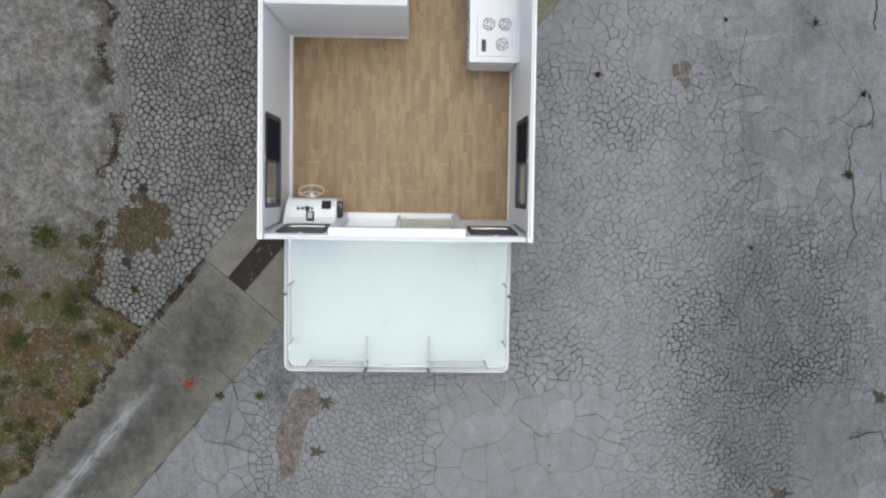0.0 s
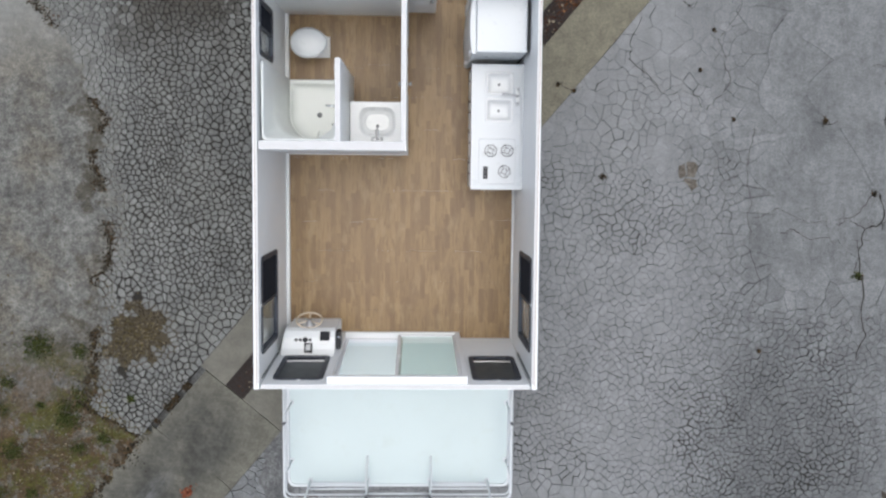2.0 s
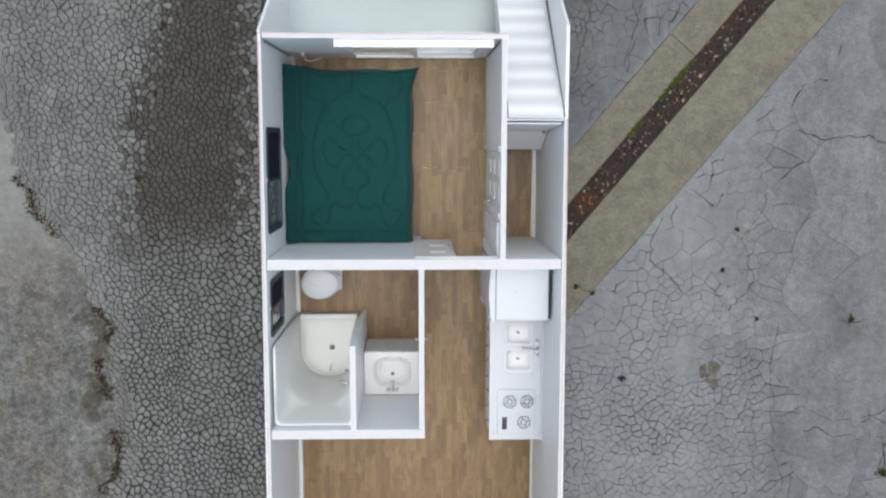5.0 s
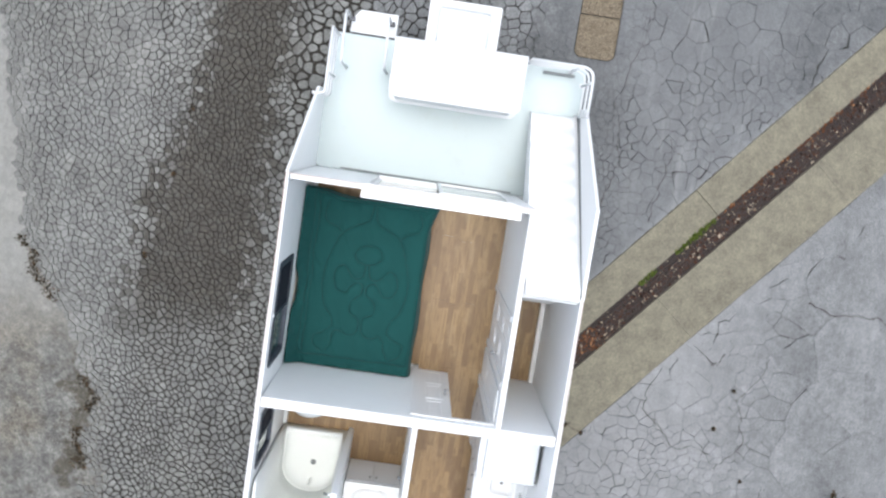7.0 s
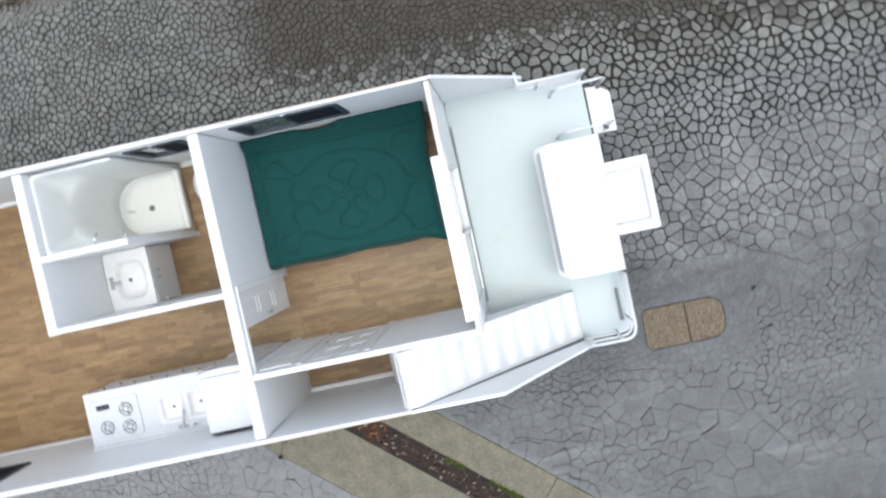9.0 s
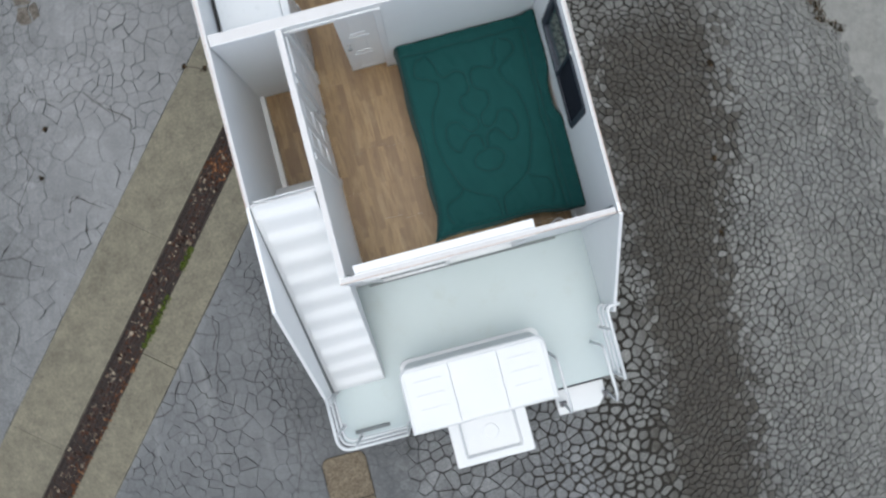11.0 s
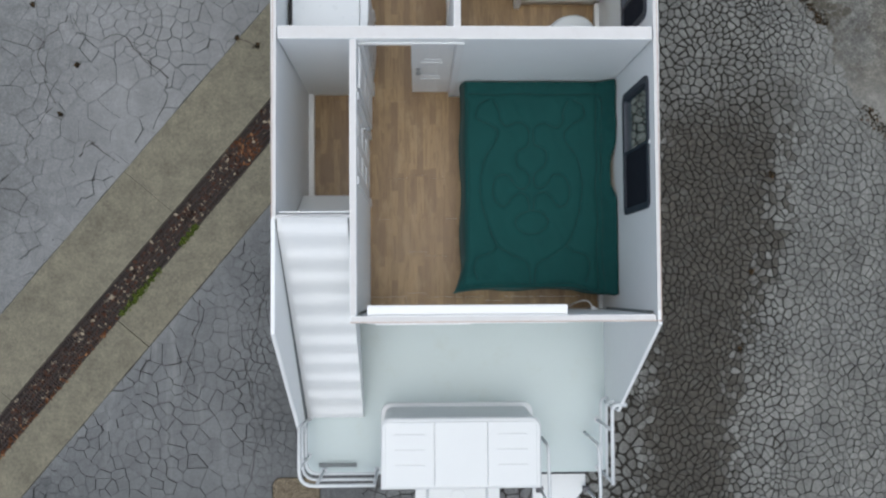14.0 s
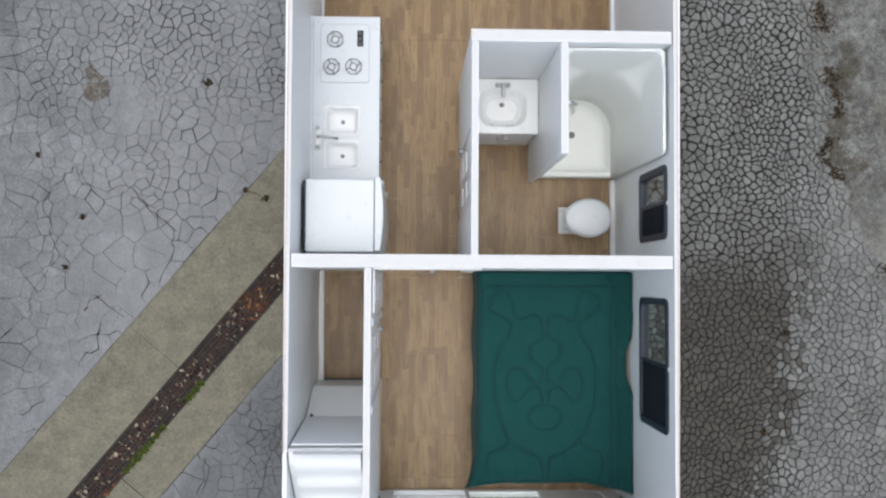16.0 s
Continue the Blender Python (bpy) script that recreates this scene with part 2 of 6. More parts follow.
    return m.bump(m.noise(80, 5, 0.75), 0.6, 0.006).m


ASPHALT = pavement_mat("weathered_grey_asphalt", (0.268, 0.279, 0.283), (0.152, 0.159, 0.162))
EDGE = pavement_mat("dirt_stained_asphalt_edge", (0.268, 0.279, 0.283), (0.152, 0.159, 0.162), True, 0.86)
CRACK = Mat("crack_dirt", 0.95, spec=0.1)
CRACK.color(CRACK.mix(CRACK.noise(1.4, 6), (0.016, 0.015, 0.013), (0.050, 0.046, 0.040)))
CRACK = CRACK.bump(CRACK.noise(70, 4), 0.8, 0.01).m


def concrete_mat(name, light, dark, wet=0.0):
    m = Mat(name, 0.8, spec=0.35, at=YARD)
    col = m.mix(m.noise(1.3, 7, 0.65), dark, light)
    col = m.mix(m.math("MULTIPLY", m.step(m.noise(0.8, 6, 0.7, 0.6), 0.5, 0.72), 0.5), col, tuple(c * 0.62 for c in dark))
    col = grime(m, grime(m, grime(m, col, 4.5, 0.80, 1.15), 26.0, 0.82, 1.14), 90.0, 0.74, 1.20, detail=3)
    if wet:
        x, y, z = m.split(m.pos)
        side = m.math("ADD", m.math("MULTIPLY", x, 0.7655), m.math("MULTIPLY", y, -0.6434))
        run = m.math("ADD", m.math("MULTIPLY", x, 0.6434), m.math("MULTIPLY", y, 0.7655))
        wob = m.math("MULTIPLY", m.math("SUBTRACT", m.noise(1.7, 5), 0.5), 0.5)
        damp = m.math("MULTIPLY", m.step(m.math("ABSOLUTE", m.math("ADD", m.math("ADD", side, 1.34), m.math("MULTIPLY", wob, 0.7))), 0.80, 0.26), m.math("MULTIPLY", m.step(m.math("ADD", run, wob), -2.0, -2.9), m.math("ADD", 0.45, m.math("MULTIPLY", m.step(m.noise(1.4, 8, 0.75), 0.38, 0.56), 0.55))))
        silt = m.math("MULTIPLY", m.step(m.noise(2.4, 6, 0.7, stretch=(1.0, 1.0, 1.0)), 0.5, 0.68), m.step(run, -2.0, -2.8))
        col = m.mix(m.math("MULTIPLY", silt, 0.55), col, (0.075, 0.072, 0.060))
        col = m.mix(m.math("MULTIPLY", damp, 0.88), col, grime(m, grime(m, (0.074, 0.074, 0.066), 3.0, 0.62, 1.35), 11.0, 0.72, 1.3))
        # the sky's reflection on the wet run, mixed into the colour as a pale streak
        wet_sheen = m.math("MULTIPLY", m.step(m.math("ABSOLUTE", m.math("ADD", m.math("ADD", side, 1.40), m.math("MULTIPLY", wob, 0.3))), 0.20, 0.0), m.step(run, -3.4, -5.2))
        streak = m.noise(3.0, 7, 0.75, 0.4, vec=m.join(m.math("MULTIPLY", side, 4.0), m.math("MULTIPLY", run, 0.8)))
        wet_sheen = m.math("MULTIPLY", wet_sheen, m.math("ADD", m.math("MULTIPLY", m.step(streak, 0.36, 0.62), 0.75), 0.12))
        col = m.mix(m.math("MULTIPLY", wet_sheen, 0.75), col, (0.36, 0.375, 0.385))
        m.rough(m.math("SUBTRACT", 0.85, m.math("MULTIPLY", wet_sheen, 0.40)))
        m.put(m.b.inputs["Specular IOR Level"], m.math("ADD", m.math("MULTIPLY", wet_sheen, 0.6), 0.15))
    else:
        x, y, z = m.split(m.pos)
        run = m.math("ADD", m.math("MULTIPLY", x, 0.6434), m.math("MULTIPLY", y, 0.7655))
        soot = m.math("MULTIPLY", m.step(m.math("ADD", run, m.math("MULTIPLY", m.math("SUBTRACT", m.noise(1.2, 5), 0.5), 2.0)), 1.4, -0.6), 0.65)
        col = m.mix(soot, col, grime(m, (0.185, 0.180, 0.160), 5.0, 0.75, 1.15))
    col = m.mix(1.0, col, (0.74, 0.74, 0.74), "MULTIPLY")
    m.color(col)
    return m.bump(m.noise(80, 5, 0.7), 0.4, 0.005).m


KERB = concrete_mat("buff_concrete", (0.258, 0.238, 0.172), (0.186, 0.172, 0.128))
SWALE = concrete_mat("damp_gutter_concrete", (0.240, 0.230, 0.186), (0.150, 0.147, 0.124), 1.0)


def verge_mat():
    m = Mat("mossy_earth_and_old_concrete", 0.95, spec=0.2, at=YARD)
    x, y, z = m.split(m.pos)
    col = m.mix(m.noise(1.0, 7, 0.65), (0.165, 0.165, 0.155), (0.265, 0.268, 0.262))
    col = m.mix(m.math("MULTIPLY", m.step(m.noise(0.8, 7, 0.7), 0.45, 0.65), 0.6), col, (0.190, 0.168, 0.130))
    col = grime(m, grime(m, grime(m, col, 2.6, 0.62, 1.20), 13.0, 0.58, 1.25), 48.0, 0.52, 1.40)
    low = m.step(m.math("ADD", y, m.math("MULTIPLY", m.math("SUBTRACT", m.noise(0.8, 5), 0.5), 3.4)), 0.6, -1.3)
    soil = m.math("MULTIPLY", low, m.step(m.noise(2.6, 12, 0.86), 0.44, 0.50))
    earth = grime(m, m.mix(m.noise(6, 6), (0.032, 0.021, 0.011), (0.110, 0.068, 0.030)), 30.0, 0.45, 1.7)
    col = m.mix(m.math("MULTIPLY", soil, 0.92), col, earth)
    moss = m.math("MULTIPLY", low, m.step(m.noise(2.2, 11, 0.84, 0.4), 0.49, 0.55))
    col = m.mix(m.math("MULTIPLY", moss, 0.8), col, grime(m, m.mix(m.noise(9, 4), (0.040, 0.050, 0.010), (0.110, 0.104, 0.022)), 40.0, 0.45, 1.7))
    seam = m.math("MULTIPLY", m.step(m.noise(1.9, 8, 0.78, 0.3), 0.50, 0.60), m.step(m.math("ADD", x, m.math("MULTIPLY", m.noise(0.6, 4), 1.6)), -4.9, -3.9))
    col = m.mix(m.math("MULTIPLY", seam, 0.75), col, grime(m, (0.070, 0.062, 0.044), 28.0, 0.6, 1.4))
    col = m.mix(m.math("MULTIPLY", m.step(m.noise(38, 4, 0.7), 0.60, 0.68), 0.65), col, (0.36, 0.35, 0.33))
    clean = m.step(m.math("ADD", y, m.math("MULTIPLY", m.math("SUBTRACT", m.noise(0.7, 5), 0.5), 2.5)), 3.2, 5.4)
    col = m.mix(m.math("MULTIPLY", clean, 0.75), col, grime(m, (0.330, 0.335, 0.325), 6.0, 0.85, 1.1))
    col = m.mix(1.0, col, (0.83, 0.82, 0.785), "MULTIPLY")
    m.color(col)
    return m.bump(m.noise(45, 7, 0.8), 1.0, 0.015).m


VERGE = verge_mat()


def litter_mat(name, a, b, c):
    m = Mat(name, 0.85, spec=0.2)
    r = m.island()
    col = m.mix(m.step(r, 0.0, 0.6), a, b)
    col = m.mix(m.step(r, 0.78, 0.95), col, c)
    return m.color(m.mix(m.math("MULTIPLY", m.noise(60, 4), 0.4), col, tuple(v * 0.5 for v in a))).m


LEAVES = litter_mat("dead_leaf_litter", (0.018, 0.011, 0.008), (0.074, 0.031, 0.018), (0.40, 0.34, 0.25))
TWIGS = litter_mat("verge_leaf_litter", (0.040, 0.030, 0.012), (0.096, 0.076, 0.030), (0.24, 0.20, 0.14))
ORANGE = litter_mat("rust_orange_leaf", (0.060, 0.024, 0.010), (0.120, 0.046, 0.018), (0.32, 0.17, 0.08))
MOSS = litter_mat("bright_moss", (0.045, 0.070, 0.008), (0.085, 0.120, 0.018), (0.12, 0.13, 0.03))
GRASS = litter_mat("weed_green", (0.028, 0.040, 0.009), (0.058, 0.074, 0.018), (0.11, 0.095, 0.032))
GRIT = litter_mat("brown_broken_asphalt", (0.034, 0.028, 0.018), (0.072, 0.060, 0.040), (0.120, 0.105, 0.08))
GRATE = painted("rusty_cast_iron", (0.046, 0.034, 0.029), 0.85, 0.5, 0.6, 25.0)
def worn_mat(name, a, b):
    """Old patching asphalt: gritty, blotched."""
    m = Mat(name, 0.92, spec=0.2)
    col = m.mix(m.step(m.noise(7, 7, 0.7), 0.32, 0.68), a, b)
    col = grime(m, grime(m, grime(m, col, 3.0, 0.75, 1.2), 28.0, 0.68, 1.30), 90.0, 0.65, 1.35, detail=3)
    m.color(col)
    return m.bump(m.noise(70, 6, 0.8), 0.9, 0.008).m


PATCH_GREY = worn_mat("dark_grey_patching", (0.096, 0.098, 0.098), (0.150, 0.152, 0.150))
PATCH_BROWN = worn_mat("brown_gritty_patching", (0.104, 0.090, 0.077), (0.170, 0.150, 0.130))
PATCH_SPOT = worn_mat("brown_worn_spot", (0.088, 0.078, 0.064), (0.140, 0.126, 0.106))
PATCH_DARK = worn_mat("dark_brown_crumbs", (0.040, 0.035, 0.028), (0.085, 0.074, 0.060))


def aggregate_mat():
    m = Mat("exposed_aggregate", 0.9, spec=0.2)
    col = m.mix(m.noise(5, 6, 0.7), (0.105, 0.084, 0.058), (0.175, 0.145, 0.102))
    col = grime(m, grime(m, col, 55.0, 0.50, 1.55, soft=(0.38, 0.62)), 18.0, 0.70, 1.25)
    col = m.mix(m.step(m.noise(75, 3, 0.6), 0.60, 0.66), col, (0.33, 0.29, 0.22))
    m.color(col)
    return m.bump(m.noise(60, 5, 0.8), 0.9, 0.01).m


SLAB = aggregate_mat()
FLOOR = wood_floor()
QUILT = quilt_mat()
THREAD = painted("dark_green_thread", (0.0045, 0.032, 0.0305), 0.85, 0.2, 0.1, 40.0)


# ---- builders ----
FL, TOP = 1.18, 3.23          # cabin floor and top of the walls over the ground


def part(name, bm, material, parent=None, label="", smooth=False):
    """Links a bmesh as one mesh object, under a thing or a part if one is given."""
    bmesh.ops.recalc_face_normals(bm, faces=bm.faces)
    me = bpy.data.meshes.new(name)
    bm.to_mesh(me)
    bm.free()
    me.materials.append(material)
    if smooth:
        me.shade_smooth()
    ob = new(name, me)
    if parent:
        ob.parent = parent
    if label:
        ob["label"] = label
    return ob


def soft_edges(ob, width=0.006, segments=2):
    mod = ob.modifiers.new("bevel", "BEVEL")
    mod.width, mod.segments, mod.limit_method, mod.angle_limit = width, segments, "ANGLE", radians(40)
    return ob


def thing(name, at, label, category, rz=0.0, group="", kind=""):
    ob = new(name)
    ob.matrix_world = pose(*at, 0, 0, rz)
    ob.empty_display_size = 0.1
    return tagged(ob, label, category, group, kind)


def box(bm, x0, x1, y0, y1, z0, z1):
    v = [bm.verts.new((x, y, z)) for z in (z0, z1) for y in (y0, y1) for x in (x0, x1)]
    for f in ((0, 2, 3, 1), (4, 5, 7, 6), (0, 1, 5, 4), (2, 6, 7, 3), (0, 4, 6, 2), (1, 3, 7, 5)):
        bm.faces.new([v[i] for i in f])
    return v


def cuboid(*sizes):
    bm = bmesh.new()
    box(bm, *sizes)
    return bm


def prism(bm, poly, place, a, b):
    """A polygon of (u, v) swept from a to b; place(u, v, w) gives the point."""
    lo = [bm.verts.new(place(u, v, a)) for u, v in poly]
    hi = [bm.verts.new(place(u, v, b)) for u, v in poly]
    bm.faces.new(lo[::-1])
    bm.faces.new(hi)
    for i in range(len(poly)):
        j = (i + 1) % len(poly)
        bm.faces.new((lo[i], lo[j], hi[j], hi[i]))
    return bm


def round_rect(u0, u1, v0, v1, r, n=5):
    out = []
    for cu, cv, a0 in ((u1 - r, v1 - r, 0), (u0 + r, v1 - r, 90), (u0 + r, v0 + r, 180), (u1 - r, v0 + r, 270)):
        for k in range(n + 1):
            a = radians(a0 + 90 * k / n)
            out.append((cu + r * math.cos(a), cv + r * math.sin(a)))
    return out


def ring(bm, outer, inner, place, a, b):
    """A frame between two loops of equal count, from depth a to b."""
    loops = [[bm.verts.new(place(u, v, w)) for u, v in loop] for loop, w in ((outer, a), (outer, b), (inner, b), (inner, a))]
    n = len(outer)
    for k in range(4):
        p, q = loops[k], loops[(k + 1) % 4]
        for i in range(n):
            j = (i + 1) % n
            bm.faces.new((p[i], p[j], q[j], q[i]))
    return bm


def flat(u, v, w):
    return (u, v, w)


def bent(points, r, steps=5):
    """A polyline with its corners rounded to the radius r."""
    pts = [Vector(p) for p in points]
    out = [pts[0]]
    for a, b, c in zip(pts, pts[1:], pts[2:]):
        k = min(r, (a - b).length * 0.45, (c - b).length * 0.45)
        p, q = b + (a - b).normalized() * k, b + (c - b).normalized() * k
        out += [(1 - t) ** 2 * p + 2 * t * (1 - t) * b + t * t * q for t in [i / steps for i in range(steps + 1)]]
    return out + [pts[-1]]


def tube(bm, pts, r, n=8, closed=False):
    pts = [Vector(p) for p in pts]
    rings, count = [], len(pts)
    for i, p in enumerate(pts):
        a = pts[i - 1] if i or closed else p
        b = pts[(i + 1) % count] if i < count - 1 or closed else p
        d = (b - a).normalized()
        side = d.cross(Vector((0, 0, 1)) if abs(d.z) < 0.9 else Vector((1, 0, 0))).normalized()
        up = side.cross(d)
        rings.append([bm.verts.new(p + r * (math.cos(2 * math.pi * k / n) * side + math.sin(2 * math.pi * k / n) * up)) for k in range(n)])
    pairs = list(zip(rings, rings[1:])) + ([(rings[-1], rings[0])] if closed else [])
    for p, q in pairs:
        for k in range(n):
            bm.faces.new((p[k], p[(k + 1) % n], q[(k + 1) % n], q[k]))
    if not closed:
        bm.faces.new(rings[0][::-1])
        bm.faces.new(rings[-1])
    return bm


def rod(points, r, n=8, bend=0.0, closed=False):
    return tube(bmesh.new(), bent(points, bend) if bend else points, r, n, closed)


def lathe(profile, n=20, centre=(0, 0, 0)):
    """A profile of (radius, z) turned round the z axis."""
    bm = bmesh.new()
    cx, cy, cz = centre
    rings = [[bm.verts.new((cx + r * math.cos(2 * math.pi * k / n), cy + r * math.sin(2 * math.pi * k / n), cz + z)) for k in range(n)] for r, z in profile]
    for p, q in zip(rings, rings[1:]):
        for k in range(n):
            bm.faces.new((p[k], p[(k + 1) % n], q[(k + 1) % n], q[k]))
    bm.faces.new(rings[0][::-1])
    bm.faces.new(rings[-1])
    return bm


def loft(loops, cap=True):
    """Skins loops of equal count, one after the other."""
    bm = bmesh.new()
    rows = [[bm.verts.new(p) for p in loop] for loop in loops]
    n = len(rows[0])
    for p, q in zip(rows, rows[1:]):
        for k in range(n):
            bm.faces.new((p[k], p[(k + 1) % n], q[(k + 1) % n], q[k]))
    if cap:
        bm.faces.new(rows[0][::-1])
        bm.faces.new(rows[-1])
    return bm


def wall_mesh(inner, outer, u0, u1, z0, z1, holes=()):
    """A wall between two faces, inner(u, z) and outer(u, z), with openings (u0, u1, z0, z1) that go through it."""
    bm = bmesh.new()
    us = sorted({u0, u1, *[h for a in holes for h in a[:2]]})
    zs = sorted({z0, z1, *[h for a in holes for h in a[2:]]})
    solid = {}
    for i in range(len(us) - 1):
        for j in range(len(zs) - 1):
            u, z = (us[i] + us[i + 1]) / 2, (zs[j] + zs[j + 1]) / 2
            solid[i, j] = not any(a < u < b and c < z < d for a, b, c, d in holes)
    vs = {}

    def vert(i, j, s):
        if (i, j, s) not in vs:
            vs[i, j, s] = bm.verts.new((outer if s else inner)(us[i], zs[j]))
        return vs[i, j, s]

    for (i, j), full in solid.items():
        if not full:
            continue
        for s in (0, 1):
            bm.faces.new([vert(*p, s) for p in ((i, j), (i + 1, j), (i + 1, j + 1), (i, j + 1))])
        for (a, b), side in ((((i, j), (i + 1, j)), (i, j - 1)), (((i + 1, j), (i + 1, j + 1)), (i + 1, j)),
                             (((i, j + 1), (i + 1, j + 1)), (i, j + 1)), (((i, j), (i, j + 1)), (i - 1, j))):
            if not solid.get(side, False):
                bm.faces.new((vert(*a, 0), vert(*b, 0), vert(*b, 1), vert(*a, 1)))
    return bm


# ---- the cabin's four outer walls: faces as functions ----
def x_in(z):
    return 1.497 + 0.018 * (z - FL) / 2.05


def x_out(y):
    return 1.575 - 0.0045 * y


X_OUT = 1.550


def y_front(z):
    return 0.156 - 0.136 * (z - FL) / 2.05


Y_REAR, Y_REAR_OUT = 6.722, 6.776
on_left = lambda u, z, d: (-(x_in(z) + d), u, z)
on_right = lambda u, z, d: (x_in(z) + d, u, z)
on_front = lambda u, z, d: (u, y_front(z) - d, z)
on_rear = lambda u, z, d: (u, Y_REAR + d, z)

WIN_LF = (0.315, 1.425, 2.02, 3.08)
WIN_RF = (0.345, 1.430, 2.03, 3.08)
WIN_BATH = (3.647, 4.262, 2.22, 3.05)
WIN_BED = (4.747, 5.852, 2.22, 3.07)
WIN_FL = (-1.405, -0.835, 2.10, 3.06)
WIN_FR = (0.865, 1.430, 2.10, 3.06)
DOOR_F = (-0.775, 0.800, FL + 0.0, 3.17)
DOOR_R = (-0.800, 0.795, FL + 0.0, 3.17)


def hole(w, by=0.025):
    return (w[0] + by, w[1] - by, w[2] + by, w[3] - by)


wall_left = tagged(part("wall_left", wall_mesh(lambda u, z: (-x_in(z), u, z), lambda u, z: (-x_out(u), u, z), -0.034, Y_REAR_OUT, FL - 0.1, TOP,
    [hole(WIN_LF), hole(WIN_BATH), hole(WIN_BED)]), WHITE), "white panelled cabin side wall, open at the top", "wall", kind="structure")
wall_right = tagged(part("wall_right", wall_mesh(lambda u, z: (x_in(z), u, z), lambda u, z: (x_out(u), u, z), -0.034, 5.947, FL - 0.1, TOP,
    [hole(WIN_RF)]), WHITE), "white panelled cabin side wall, open at the top", "wall", kind="structure")
wall_front = tagged(part("wall_front", wall_mesh(lambda u, z: (u, y_front(z), z), lambda u, z: (u, y_front(z) - 0.05, z), -1.496, 1.496, FL - 0.1, TOP - 0.003,
    [hole(WIN_FL), hole(WIN_FR), (DOOR_F[0] + 0.02, DOOR_F[1] - 0.02, FL - 0.02, 3.15)]), WHITE), "white raked front wall with a doorway", "wall", kind="structure")
wall_rear = tagged(part("wall_rear", wall_mesh(lambda u, z: (u, Y_REAR, z), lambda u, z: (u, Y_REAR_OUT, z), -1.496, 0.930, FL - 0.1, TOP - 0.003,
    [(DOOR_R[0] + 0.02, DOOR_R[1] - 0.02, FL - 0.02, 3.15)]), WHITE), "white rear wall with a doorway to the aft deck", "wall", kind="structure")

for ob, a in ((wall_left, (-1.539, -1.512, 0.03, 6.69, TOP)), (wall_right, (1.512, 1.539, 0.03, 5.93, TOP)), (wall_front, (-1.49, 1.49, -0.024, 0.014, TOP - 0.003)), (wall_rear, (-1.49, 0.92, 6.727, 6.764, TOP - 0.003))):
    part("cut_edge", cuboid(*a[:4], a[4] + 0.0004, a[4] + 0.003), CUT, ob, "cut upper edge of the panel")

# raw plywood shows along the outer edge of the wall tops
for name, bm in (("trim_left", cuboid(-1.547, -1.540, 0.0, 6.77, TOP + 0.0005, TOP + 0.003)),
                 ("trim_right", cuboid(1.540, 1.547, 0.0, 5.94, TOP + 0.0005, TOP + 0.003)),
                 ("trim_rear", cuboid(-1.545, 0.93, 6.766, 6.774, TOP - 0.002, TOP + 0.002))):
    tagged(part(name, bm, PLY), "raw plywood edge along the wall top", "trim", kind="structure")


def inner_wall(name, x0, x1, y0, y1, label, z1=TOP - 0.004, holes=(), along="x"):
    if along == "x":
        bm = wall_mesh(lambda u, z: (u, y0, z), lambda u, z: (u, y1, z), x0, x1, FL - 0.02, z1, holes)
    else:
        bm = wall_mesh(lambda u, z: (x0, u, z), lambda u, z: (x1, u, z), y0, y1, FL - 0.02, z1, holes)
    ob = tagged(soft_edges(part(name, bm, WHITE), 0.004), label, "wall", kind="structure")
    part("cut_edge", cuboid(x0 + 0.006, x1 - 0.006, y0 + 0.006, y1 - 0.006, z1 + 0.0004, z1 + 0.003), CUT, ob, "cut upper edge of the panel")
    return ob


inner_wall("wall_bulkhead", -1.502, 1.502, 4.405, 4.510, "white bulkhead between galley and bedroom", TOP + 0.002, [(0.07, 0.83, FL - 0.03, FL + 1.93)])
inner_wall("wall_bath_front", -1.500, 0.100, 2.612, 2.708, "white partition at the front of the bathroom")
inner_wall("wall_bath_side", 0.040, 0.096, 2.710, 4.413, "white thin partition along the corridor", along="y", holes=[(3.36, 4.00, FL - 0.03, FL + 1.90)])
inner_wall("wall_shower", -0.676, -0.616, 2.710, 3.60, "white stub partition between tub and vanity", TOP - 0.01, along="y")
inner_wall("wall_closet", 0.876, 0.932, 4.512, 6.720, "white partition between bedroom and closet", along="y", holes=[(4.98, 5.60, FL - 0.03, FL + 1.90)])
inner_wall("wall_closet_end", 0.934, 1.508, 5.915, 5.945, "white end panel of the closet under the stair")

# thin grey sealant lines in the cabin corners
for name, pts in (("sealant_front_left", [(-1.490, 0.125, FL + 0.85), (-1.505, 0.068, TOP - 0.12)]), ("sealant_front_right", [(1.490, 0.125, FL + 0.85), (1.505, 0.068, TOP - 0.12)]),
                  ("sealant_rear_left", [(-1.490, 6.712, FL + 0.3), (-1.508, 6.707, TOP - 0.12)]), ("sealant_rear_right", [(0.868, 6.712, FL + 0.3), (0.868, 6.709, TOP - 0.1)])):
    tagged(part(name, rod(pts, 0.011, 6), CAULK), "grey sealant bead in the wall corner", "sealant", kind="structure")

# ---- baseboards ----
for name, a in (("baseboard_left", (-1.4968, -1.456, 0.17, 2.610)), ("baseboard_right", (1.480, 1.4968, 0.17, 2.19)), ("baseboard_bath", (-1.4968, -1.450, 3.57, 4.413)),
                ("baseboard_bedroom", (-1.4968, -1.456, 4.512, 6.72)), ("baseboard_closet", (1.445, 1.4968, 4.512, 5.68)),
                ("baseboard_bulkhead", (-1.45, 0.06, 4.512, 4.525)), ("baseboard_saloon", (-1.45, 0.10, 2.598, 2.610))):
    tagged(soft_edges(part(name, cuboid(*a, FL + 0.002, FL + 0.075), VINYL), 0.003), "white moulded baseboard", "baseboard", kind="structure")


